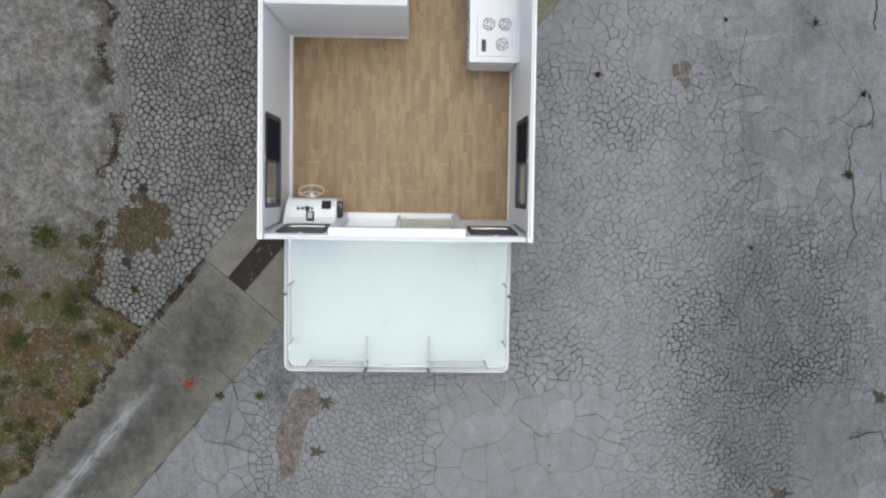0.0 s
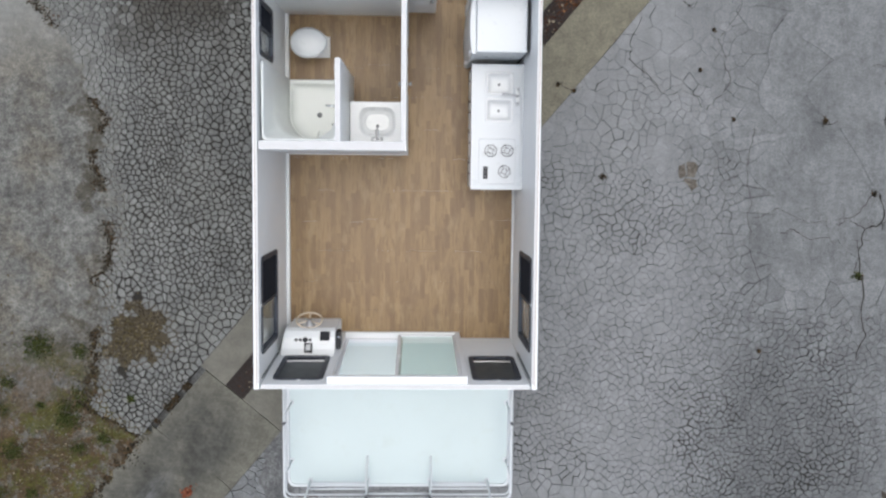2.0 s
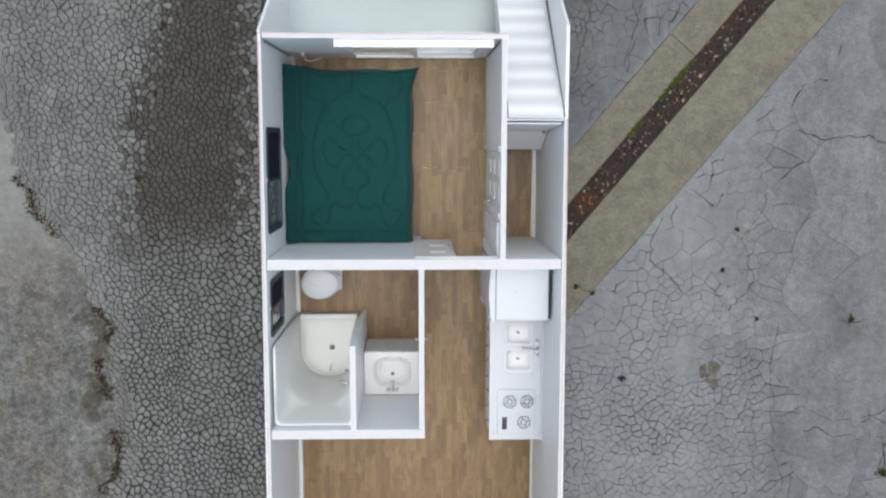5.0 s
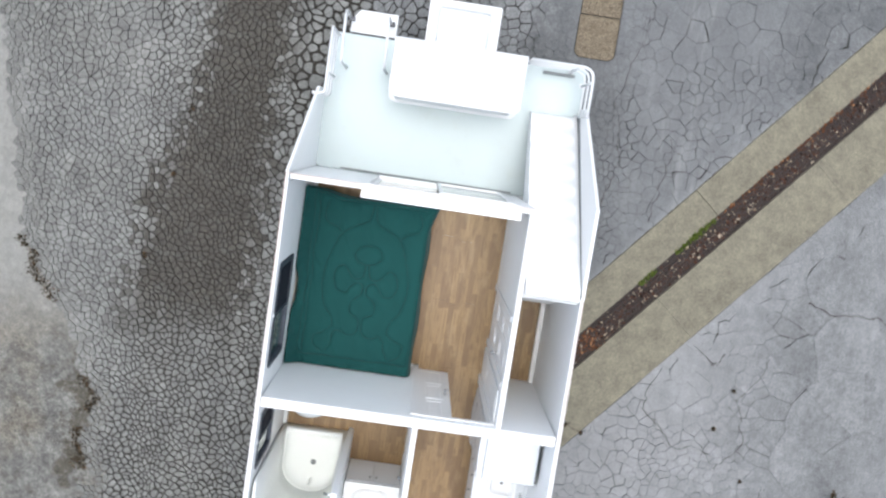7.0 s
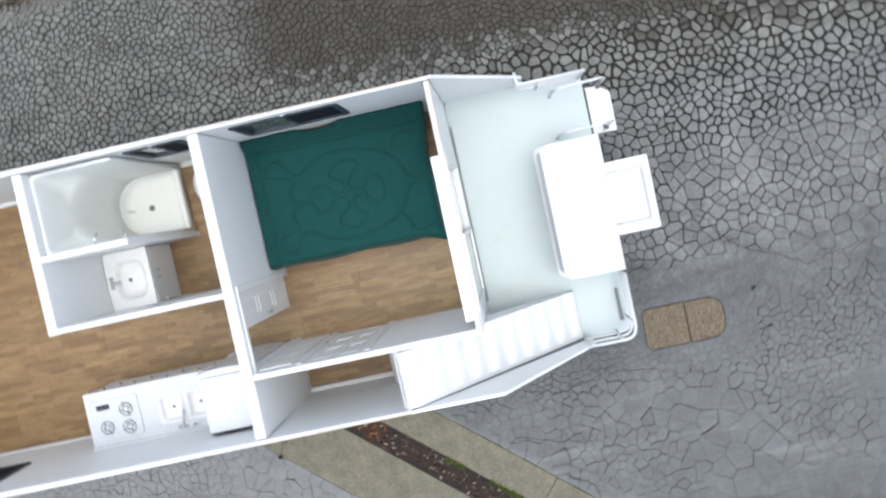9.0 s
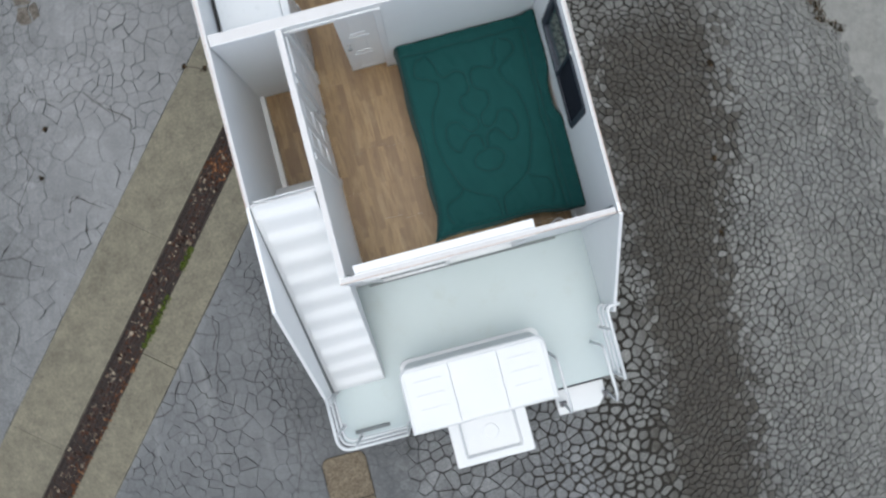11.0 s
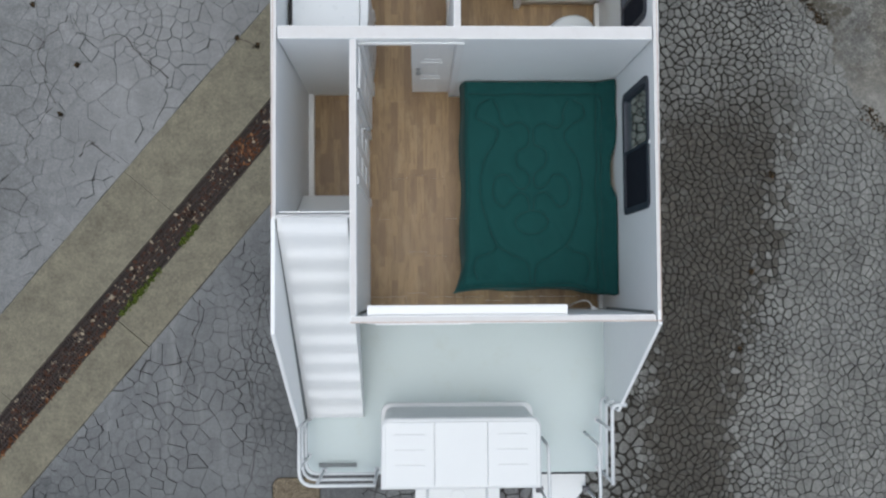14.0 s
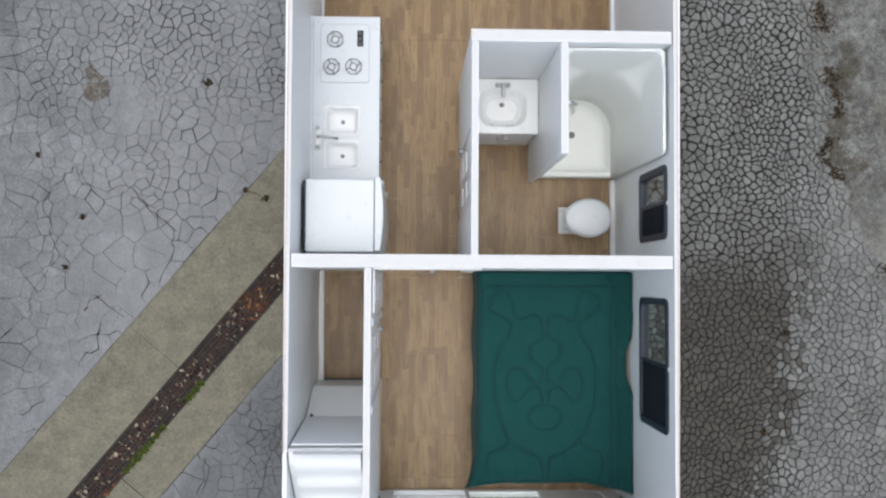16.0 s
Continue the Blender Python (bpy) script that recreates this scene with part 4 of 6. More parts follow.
for a in SINKS:
    cx, cy = (a[0] + a[1]) / 2 - 1.215, (a[2] + a[3]) / 2 - 3.30
    w, h = (a[1] - a[0]) / 2, (a[3] - a[2]) / 2
    loops = []
    for e, r, z in ((0.013, 0.03, -0.158), (0.013, 0.03, 0.0005), (-0.008, 0.03, 0.001), (-0.006, 0.03, 0.005), (0.012, 0.03, 0.0045), (0.020, 0.03, 0.000), (0.028, 0.05, -0.045), (0.036, 0.055, -0.075), (0.060, 0.05, -0.096), (0.10, 0.012, -0.100)):
        loops.append([(cx + u, cy + v, z) for u, v in round_rect(-w + e, w - e, -h + e, h - e, r)])
    bowl = part("bowl", loft(loops[::-1]), STAIR, sink, "", True)
    part("drain", lathe([(0.020, -0.100), (0.020, -0.097), (0.012, -0.0965), (0.009, -0.099)], 14, (cx, cy, 0)), DRAIN, bowl, "grey metal drain")
fac = thing("faucet", (1.43, 3.305, CT), "grey metal two-handle galley faucet", "faucet")
soft_edges(part("base_bar", cuboid(-0.022, 0.022, -0.11, 0.11, 0.001, 0.022), BASIN, fac), 0.008, 3)
part("spout", rod([(0, 0, 0.02), (0, 0, 0.13), (-0.10, 0.012, 0.15), (-0.19, 0.022, 0.115)], 0.012, 10, 0.04), STEEL, fac, "", True)
for y in (-0.085, 0.085):
    part("handle", lathe([(0.014, 0.021), (0.012, 0.045), (0.02, 0.05), (0.018, 0.068), (0.008, 0.072)], 12, (0, y, 0)), STEEL, fac, "", True)
stove = thing("cooktop", (1.203, 2.532, CT), "white three-burner cooktop with black control panel", "cooktop")
part("plate", loft([[(u, v, z) for u, v in round_rect(-0.235 + e, 0.215 - e, -0.285 + e, 0.26 - e, 0.03)] for z, e in ((0.0005, 0), (0.010, 0), (0.014, 0.006))]), ENAMEL, stove)
for x, y in ((-0.09, 0.115), (0.112, 0.118), (0.08, -0.135)):
    bn = part("burner", lathe([(0.058, 0.0145), (0.056, 0.019), (0.044, 0.019), (0.042, 0.0165), (0.030, 0.017), (0.030, 0.030), (0.024, 0.034), (0.008, 0.035)], 20, (x, y, 0)), ENAMEL, stove, "white burner bowl and cap")
    part("burner_ring", rod([(x + 0.033 * math.cos(2 * math.pi * k / 16), y + 0.033 * math.sin(2 * math.pi * k / 16), 0.031) for k in range(16)], 0.004, 6, 0, True), IRON, bn, "dark flame ring")
    part("grate_ring", rod([(x + 0.076 * math.cos(2 * math.pi * k / 8 + 0.39), y + 0.076 * math.sin(2 * math.pi * k / 8 + 0.39), 0.032) for k in range(8)], 0.0042, 6, 0, True), IRON, bn, "dark octagonal burner grate")
    for a in [k * math.pi / 2 + 0.39 for k in range(4)]:
        part("grate_bar", rod([(x + 0.036 * math.cos(a), y + 0.036 * math.sin(a), 0.036), (x + 0.074 * math.cos(a), y + 0.074 * math.sin(a), 0.033)], 0.0036, 6), IRON, bn)
panel = soft_edges(part("control_panel", cuboid(-0.178, -0.122, -0.225, -0.075, 0.0142, 0.019), BLACK, stove, "black control panel"), 0.004)
for k in range(3):
    part("control_knob", lathe([(0.016, 0.019), (0.015, 0.034), (0.008, 0.036)], 12, (-0.15, -0.195 + 0.05 * k, 0)), IRON, panel)

fridge = thing("refrigerator", (1.15, 4.05, FL), "white refrigerator with a bowed door beside the worktop", "refrigerator")
soft_edges(part("cabinet", cuboid(-0.265, 0.315, -0.298, 0.322, 0.03, 1.50), ENAMEL, fridge), 0.012, 3)
arc = [(-0.268, -0.318), (-0.268, 0.312)] + [(-0.268 - 0.05 - 0.025 * math.sin(math.pi * k / 8), 0.312 - 0.63 * k / 8) for k in range(9)]
for z0, z1, nm in ((0.08, 1.02, "door"), (1.03, 1.495, "freezer_door")):
    dr = soft_edges(part(nm, prism(bmesh.new(), arc, flat, z0, z1), ENAMEL, fridge), 0.008)
    soft_edges(part("handle", cuboid(-0.338, -0.318, -0.300, -0.262, z0 + 0.05, z0 + 0.35), VINYL, dr), 0.006)
for x in (-0.2, 0.25):
    for y in (-0.26, 0.26):
        part("foot", lathe([(0.022, 0), (0.022, 0.012), (0.012, 0.014), (0.012, 0.031)], 10, (x, y, 0)), BLACK, fridge)
part("rear_panel", cuboid(0.3155, 0.335, -0.29, 0.29, 0.15, 1.46), BLACK, fridge, "black panel across the back")


# ---- bathroom ----
tub = thing("bathtub", (-1.062, 3.16, FL), "ivory shower tub with moulded surround walls", "bathtub")
CURB = 0.17                   # height of the pan's front curb


def tub_plan(x0, x1, y0, y1, near, far, n=8):
    """A rectangle whose two corners at y0 have the radius far, those at y1 the radius near."""
    pts = []
    for sx, sy, cr, a in ((1, 1, near, 0), (-1, 1, near, 90), (-1, -1, far, 180), (1, -1, far, 270)):
        cx, cy = (x1 - cr if sx > 0 else x0 + cr), (y1 - cr if sy > 0 else y0 + cr)
        pts += [(cx + cr * math.cos(radians(a + 90 * k / n)), cy + cr * math.sin(radians(a + 90 * k / n))) for k in range(n + 1)]
    return pts


tub_loops = []
for z, e, near, far in ((0.0, 0.0, 0.02, 0.02), (CURB - 0.015, 0.0, 0.02, 0.02), (CURB, 0.012, 0.02, 0.03), (CURB, 0.050, 0.04, 0.30), (CURB - 0.02, 0.060, 0.05, 0.32), (0.110, 0.066, 0.06, 0.32), (0.080, 0.080, 0.07, 0.32), (0.060, 0.105, 0.07, 0.31), (0.049, 0.145, 0.06, 0.27), (0.044, 0.20, 0.05, 0.20)):
    tub_loops.append([(u, v, z) for u, v in tub_plan(-0.410 + e, 0.390 - e, -0.440 + e, 0.395 - e, near, far)])
part("pan", loft(tub_loops), TUB, tub, "ivory pan with a low curb", True)
part("drain", lathe([(0.034, 0.044), (0.035, 0.050), (0.020, 0.051), (0.017, 0.046)], 18, (0.005, -0.050, 0)), DRAIN, tub, "metal pan drain")


def surround(e, cr, n=8):
    """The plan of the three-sided surround, e metres inside its outer line, with corners of the radius cr."""
    x0, x1, y0 = -0.424 + e, 0.392 - e, -0.446 + e
    pts = [(x0, 0.40)]
    pts += [(x0 + cr + cr * math.cos(radians(180 + 90 * k / n)), y0 + cr + cr * math.sin(radians(180 + 90 * k / n))) for k in range(n + 1)]
    pts += [(x1 - cr + cr * math.cos(radians(270 + 90 * k / n)), y0 + cr + cr * math.sin(radians(270 + 90 * k / n))) for k in range(n + 1)]
    return pts + [(x1, 0.40)]


rings = ((0.10, 0.062, 0.32), (0.45, 0.052, 0.32), (1.00, 0.044, 0.33), (1.24, 0.042, 0.34), (1.33, 0.038, 0.28), (1.42, 0.032, 0.15), (1.80, 0.026, 0.075), (1.89, 0.022, 0.065), (1.915, 0.016, 0.06))
loops = [[(x, y, z) for x, y in surround(0.002, 0.03)] + [(x, y, z) for x, y in surround(e, cr)[::-1]] for z, e, cr in rings]
part("surround", loft(loops), TUB, tub, "glossy moulded surround", True)
part("surround_lip", rod([(-0.414, 0.40, 0.30), (-0.414, 0.40, 1.915), (-0.414, -0.30, 1.915)], 0.014, 8, 0.05), TUB, tub, "", True)
mix = part("mixer_tap", lathe([(0.045, 0), (0.045, 0.006), (0.02, 0.012), (0.018, 0.05), (0.028, 0.055), (0.024, 0.075)], 14), CHROME, tub, "chrome shower mixer", True)
mix.matrix_local = pose(0.362, -0.20, 0.95, 0, -90)
part("shower_spout", rod([(0.375, -0.20, 0.62), (0.26, -0.20, 0.62), (0.22, -0.20, 0.59)], 0.015, 10, 0.03), CHROME, tub, "", True)
part("shower_head", rod([(0.375, -0.05, 1.66), (0.30, -0.05, 1.69), (0.25, -0.04, 1.62)], 0.012, 8, 0.04), CHROME, tub, "", True)

toilet = thing("toilet", (-1.19, 3.985, FL), "small white boat toilet with closed lid", "toilet")
oval = lambda a, b, z, dx=0.0, n=28: [(dx + a * math.cos(2 * math.pi * k / n) * (1.0 + 0.08 * math.cos(2 * math.pi * k / n)), b * math.sin(2 * math.pi * k / n), z) for k in range(n)]
part("bowl", loft([oval(0.15, 0.12, 0.0, 0.04), oval(0.14, 0.11, 0.10, 0.04), oval(0.17, 0.15, 0.28), oval(0.20, 0.185, 0.385), oval(0.195, 0.18, 0.395)]), ENAMEL, toilet, "", True)
part("seat", loft([oval(0.228, 0.182, 0.396, 0.02), oval(0.236, 0.190, 0.402, 0.02), oval(0.236, 0.190, 0.412, 0.02), oval(0.228, 0.182, 0.416, 0.02)]), BASIN, toilet, "", True)
part("lid", loft([oval(0.226, 0.181, 0.417, 0.02), oval(0.231, 0.186, 0.424, 0.02), oval(0.21, 0.165, 0.436, 0.02), oval(0.10, 0.08, 0.441, 0.02)]), ENAMEL, toilet, "", True)
soft_edges(part("base_flange", cuboid(0.05, 0.266, -0.135, 0.135, 0.0, 0.022), BASIN, toilet), 0.008)
soft_edges(part("hinge_block", cuboid(0.225, 0.262, -0.09, 0.09, 0.33, 0.41), BASIN, toilet), 0.01)
soft_edges(part("flush_pedal", cuboid(0.19, 0.258, -0.130, -0.100, 0.022, 0.04), BASIN, toilet), 0.004)

vanity = thing("vanity", (-0.284, 3.03, FL), "white bathroom vanity with moulded basin", "vanity")
soft_edges(part("body", cuboid(-0.324, 0.322, -0.314, 0.175, 0.0, 0.685), WHITE, vanity), 0.004)
for a, b in ((-0.31, -0.004), (0.004, 0.308)):
    dr = soft_edges(part("cabinet_door", cuboid(a, b, 0.1755, 0.192, 0.08, 0.70), VINYL, vanity), 0.004)
    kn = part("knob", lathe([(0.006, 0), (0.006, 0.016), (0.013, 0.02), (0.012, 0.028)], 12), STEEL, dr)
    kn.matrix_local = pose(-0.04 if a < -0.1 else 0.04, 0.192, 0.6, -90)
loops = [[(u, v, z) for u, v in round_rect(-0.325 + e, 0.323 - e, -0.315 + e, 0.202 - e, 0.02, 6)] for z, e in ((0.687, 0.10), (0.756, 0), (0.795, 0), (0.80, 0.006))]
for z, w, h, r in ((0.80, 0.225, 0.180, 0.12), (0.788, 0.215, 0.170, 0.12), (0.72, 0.185, 0.140, 0.12), (0.690, 0.14, 0.10, 0.09)):
    loops.append([(u + 0.01, v - 0.04, z) for u, v in round_rect(-w, w, -h, h, r, 6)])
ct = part("basin_top", loft(loops), BASIN, vanity, "", False)
part("drain", lathe([(0.022, 0.690), (0.023, 0.694), (0.012, 0.695), (0.010, 0.692)], 14, (0.01, -0.09, 0)), DRAIN, ct)
tap = part("tap", rod([(0.01, -0.25, 0.80), (0.01, -0.25, 0.86), (0.01, -0.16, 0.855), (0.01, -0.135, 0.84)], 0.019, 10, 0.03), STEEL, vanity, "grey metal basin tap", True)
soft_edges(part("tap_base", cuboid(-0.06, 0.08, -0.272, -0.228, 0.8005, 0.818), STEEL, tap), 0.006)
for x in (-0.042, 0.062):
    part("tap_handle", lathe([(0.018, 0.8185), (0.016, 0.84), (0.02, 0.846), (0.012, 0.856)], 12, (x, -0.25, 0)), STEEL, tap, "", True)


# ---- helm ----
helm = thing("helm_console", (-1.095, 0.300, FL), "white moulded helm console with gauges and wheel", "helm console")
body = [(0.12, 0.0), (0.12, 0.60), (0.13, 0.76), (0.10, 0.84), (0.03, 0.90), (-0.11, 0.93), (-0.20, 0.92), (-0.215, 0.86), (-0.16, 0.70), (-0.13, 0.0)]
bm = prism(bmesh.new(), body, lambda u, v, w: (w, u, v), -0.315, 0.315)
for v in bm.verts:
    if v.co.x < 0 and v.co.z > 0.5:
        v.co.x -= 0.055 * max(0.0, (0.13 - v.co.y) / 0.34)
soft_edges(part("pod", bm, WHITE, helm), 0.02, 3)
for x, r in ((-0.20, 0.020), (-0.145, 0.020), (-0.085, 0.034), (-0.025, 0.018)):
    g = part("gauge", lathe([(r, 0), (r, 0.008), (r * 0.8, 0.010), (r * 0.75, 0.006)], 16), BLACK, helm, "round black gauge")
    g.matrix_local = pose(x + 0.03, 0.0, 0.908, -17)
scr = soft_edges(part("switch_panel", cuboid(-0.06, 0.06, -0.062, 0.062, 0, 0.012), BLACK, helm, "black switch panel"), 0.012, 3)
scr.matrix_local = pose(0.185, 0.045, 0.895, -34)
plo = soft_edges(part("plotter", cuboid(-0.05, 0.05, -0.062, 0.062, 0, 0.03), BLACK, helm, "small black chart plotter"), 0.01, 3)
plo.matrix_local = pose(-0.015, -0.095, 0.928, -8)
soft_edges(part("plotter_screen", cuboid(-0.03, 0.03, -0.03, 0.045, 0.0305, 0.033), painted("grey_screen", (0.45, 0.47, 0.48), 0.2, 0.4, 0.0, 40.0), plo, "pale grey screen"), 0.002)
thr = part("throttle", cuboid(0.3155, 0.375, -0.15, 0.10, 0.68, 0.90), BLACK, helm, "black side-mount throttle")
soft_edges(thr, 0.02, 3)
part("lever", rod([(0.355, 0.0, 0.85), (0.375, 0.05, 0.97), (0.345, 0.06, 0.985)], 0.012, 8, 0.02), CHROME, thr)
WHEEL = painted("beige_wheel_vinyl", (0.62, 0.53, 0.41), 0.4, 0.1, 0.05, 20.0)
wheel = part("steering_wheel", rod([(0.160 * math.cos(2 * math.pi * k / 36), 0.160 * math.sin(2 * math.pi * k / 36), 0.0) for k in range(36)], 0.0095, 8, 0, True), WHEEL, helm, "beige-rimmed steering wheel", True)
wheel.matrix_local = pose(-0.02, 0.225, 0.77, -64)
part("hub", lathe([(0.060, -0.12), (0.055, -0.06), (0.036, -0.02), (0.028, 0.012), (0.012, 0.016)], 16), STEEL, wheel)
for k in range(3):
    a = 2 * math.pi * k / 3 + math.pi / 2
    part("spoke", rod([(0.02 * math.cos(a), 0.02 * math.sin(a), -0.005), (0.156 * math.cos(a), 0.156 * math.sin(a), 0.0)], 0.008, 6), WHEEL, wheel)


# ---- railings: white tube on posts ----
def railing(name, path, heights, posts, label, r=0.016, bend=0.10):
    ob = thing(name, (0, 0, FL), label, "railing")
    for h in heights:
        part("rail", rod([(x, y, h) for x, y in path], r if h == heights[-1] else r * 0.8, 8, bend), GEL, ob, "", True)
    for x, y in posts:
        po = part("post", rod([(x, y, 0.0), (x, y, heights[-1])], r * 0.9, 8), GEL, ob, "", True)
        part("foot", lathe([(0.035, 0.0), (0.035, 0.006), (0.018, 0.012), (0.018, 0.02)], 12, (x, y, 0)), GEL, po)
    return ob


RAILS = (0.53, 0.68)
for s in (-1, 1):
    rl = railing("deck_railing", [(s * 1.455, 0.09), (s * 1.455, -1.815), (s * 0.42, -1.815)], RAILS, [(s * 1.455, 0.06), (s * 1.455, -0.73), (s * 1.455, -1.53), (s * 1.20, -1.815), (s * 0.42, -1.815)], "white tubular railing along the front deck")
    part("lower_rail", rod([(s * 1.455, -0.73, 0.28), (s * 1.455, -1.53, 0.28)], 0.014, 8), GEL, rl, "", True)
    part("lower_rail", rod([(s * 1.20, -1.815, 0.10), (s * 0.42, -1.815, 0.10)], 0.014, 8), GEL, rl, "", True)
    part("lower_rail", rod([(s * 1.20, -1.815, 0.32), (s * 0.42, -1.815, 0.32)], 0.014, 8), GEL, rl, "", True)
    soft_edges(part("stay", prism(bmesh.new(), [(-1.51, 0.0), (-1.47, 0.0), (-1.77, 0.42), (-1.80, 0.42), (-1.80, 0.38)], lambda u, v, w, s=s: (w, u, v), s * 0.43 - 0.014, s * 0.43 + 0.014), GEL, rl), 0.004)
gate = thing("deck_gate", (0, -1.815, FL), "white tubular gate closed between the front railings", "gate")
part("gate_frame", rod([(-0.39, 0, 0.50), (0.39, 0, 0.50), (0.39, 0, 0.68), (-0.39, 0, 0.68)], 0.014, 8, 0, True), GEL, gate, "", True)
for x in (-0.405, 0.405):
    part("hinge", cuboid(x - 0.018, x + 0.018, -0.022, 0.022, 0.60, 0.66), IRON, gate, "dark gate hinge")
for s in (-1, 1):
    for name, at in (("rail_clamp", (s * 1.455, -0.82, FL + 0.68)), ("rail_clamp", (s * 0.42, -1.815, FL + 0.70))):
        tagged(part(name, lathe([(0.021, -0.03), (0.021, 0.03)], 10, at), IRON), "dark metal clamp on the railing", "clamp", group="rail clamps")

railing("aft_railing", [(1.510, 7.80), (1.510, 8.345), (0.80, 8.345)], (0.16, 0.42, 0.68), [(1.510, 7.82), (1.510, 8.19), (1.35, 8.345), (0.81, 8.345)], "white tubular railing round the aft deck corner", 0.018, 0.14)
railing("aft_railing", [(-1.58, 7.62), (-1.44, 7.62), (-1.44, 8.37)], (0.16, 0.42, 0.68), [(-1.44, 7.86), (-1.44, 8.35)], "white tubular railing bent out to the wing panel", 0.018, 0.12)


# ---- aft deck ----
locker = thing("aft_locker", (0, 8.025, FL), "white moulded locker across the aft deck", "locker")
plan = lambda e: [(-0.735 + e, 0.32 - e), (0.735 - e, 0.32 - e)] + [(0.735 - e - 0.09 + (0.09) * math.cos(radians(-90 * k / 6)), -0.32 + e + 0.09 + 0.09 * math.sin(radians(-90 * k / 6))) for k in range(7)] \
    + [(-0.735 + e + 0.09 - 0.09 * math.sin(radians(90 * k / 6)), -0.32 + e + 0.09 - 0.09 * math.cos(radians(90 * k / 6))) for k in range(7)]
part("body", loft([[(x, y, z) for x, y in plan(e)] for z, e in ((0.0, 0.0), (0.80, 0.012), (0.802, 0.02))]), GEL, locker)
part("rim", loft([[(x, y, z) for x, y in plan(e)] for z, e in ((0.803, -0.006), (0.835, -0.006), (0.85, 0.008))]), GEL, locker)
for a, b, nm in ((-0.70, -0.248, "lid"), (-0.242, 0.242, "centre_panel"), (0.248, 0.70, "lid")):
    ld = soft_edges(part(nm, cuboid(a, b, -0.29, 0.30, 0.8505, 0.862), GEL, locker), 0.005)
    if nm == "lid":
        for y in (-0.17, -0.03, 0.11):
            soft_edges(part("rib", cuboid(a + 0.09, b - 0.09, y - 0.008, y + 0.008, 0.8625, 0.868), GEL, ld), 0.003)

part("foot_flange", loft([[(x, y, z) for x, y in plan(e)] for z, e in ((0.0, -0.035), (0.03, -0.035), (0.036, -0.028), (0.036, 0.001))]), STAIR, locker)

tray = thing("motor_bracket", (0.0, 8.68, FL), "white moulded outboard bracket behind the aft deck", "motor bracket")
sq = lambda e, z: [(x, y, z) for x, y in round_rect(-0.43 + e, 0.43 - e, -0.27 + e, 0.27 - e, 0.02 + e * 0.3)]
inset = lambda e, z: [(x, y, z) for x, y in round_rect(-0.32 + e, 0.32 - e, -0.255 + e, 0.195 - e, 0.03)]
part("well", loft([sq(0, -0.35), sq(0, -0.012), sq(0.006, -0.006), inset(0.0, -0.006), inset(0.012, -0.016), inset(0.030, -0.050), inset(0.05, -0.053)]), GEL, tray)
part("sump", lathe([(0.088, -0.0528), (0.086, -0.048), (0.075, -0.046), (0.02, -0.046)], 22, (-0.01, -0.03, 0)), GEL, tray)

for x in (-0.825, -1.305):
    hr = thing("boarding_handrail", (x, 8.27, FL), "white tubular boarding handrail on the aft deck edge", "handrail", group="boarding handrails")
    part("loop", rod([(0, -0.28, 0.0), (0, -0.28, 0.70), (-0.01, 0.20, 0.72), (-0.03, 0.32, 0.50), (-0.03, 0.30, -0.05)], 0.016, 8, 0.09), GEL, hr, "", True)
    part("hinge", cuboid(-0.05, 0.02, 0.27, 0.32, -0.06, 0.02), IRON, hr, "dark folding hinge")
boarding = thing("boarding_step", (-1.03, 8.545, FL), "white folding boarding step behind the aft deck", "boarding step")
soft_edges(part("tread", prism(bmesh.new(), [(-0.20, 0.15), (0.25, 0.15), (0.25, -0.14), (-0.30, -0.14), (-0.30, 0.03)], flat, -0.16, -0.12), GEL, boarding), 0.008)
for x in (-0.26, 0.22):
    part("bracket", cuboid(x - 0.015, x + 0.015, -0.16, 0.10, -0.20, -0.161), IRON, boarding, "dark steel bracket")
tagged(part("deck_edge_strip", cuboid(-1.31, -0.76, 8.392, 8.410, FL - 0.06, FL - 0.01), BLACK), "black rubber strip at the boarding gap", "rubber strip", kind="structure")
# a solid dark grey bar marks the slot in the deck edge
tagged(part("slot_bar", cuboid(1.02, 1.40, 8.27, 8.305, FL - 0.003, FL + 0.03), CAULK), "dark grey bar drawn for the dark slot at the aft deck edge", "vent")


# ---- ground ----
before_yard = set(bpy.data.objects)
DX, DY = 0.6434, 0.7655       # the way the drain runs
side_of = lambda x, y: DY * x - DX * y          # across the drain
run_of = lambda x, y: DX * x + DY * y           # along the drain
spot = lambda s, c: (DX * s + DY * c, DY * s - DX * c)
C_IN, G_IN, G_OUT, C_OUT = -2.06, -1.60, -1.265, -0.53
GRATE_END = -2.20

X0, X1, Y0, Y1 = -7.2, 9.0, -6.9, 15.2     # the stretch of cracked paving
bm = bmesh.new()
outer = [bm.verts.new((x, y, -0.024)) for x, y in ((-400, -400), (400, -400), (400, 400), (-400, 400))]
rim = [bm.verts.new((x, y, -0.024)) for x, y in ((X0, Y0), (X1, Y0), (X1, Y1), (X0, Y1))]
pit = [bm.verts.new((x, y, -0.130)) for x, y in ((X0, Y0), (X1, Y0), (X1, Y1), (X0, Y1))]
for a, b in ((outer, rim), (rim, pit)):
    for k in range(4):
        bm.faces.new((a[k], a[(k + 1) % 4], b[(k + 1) % 4], b[k]))
bm.faces.new(pit)
tagged(part("ground", bm, pavement_mat("far_grey_asphalt", (0.21, 0.220, 0.225), (0.145, 0.152, 0.156), False)), "grey weathered asphalt yard", "ground", kind="structure")


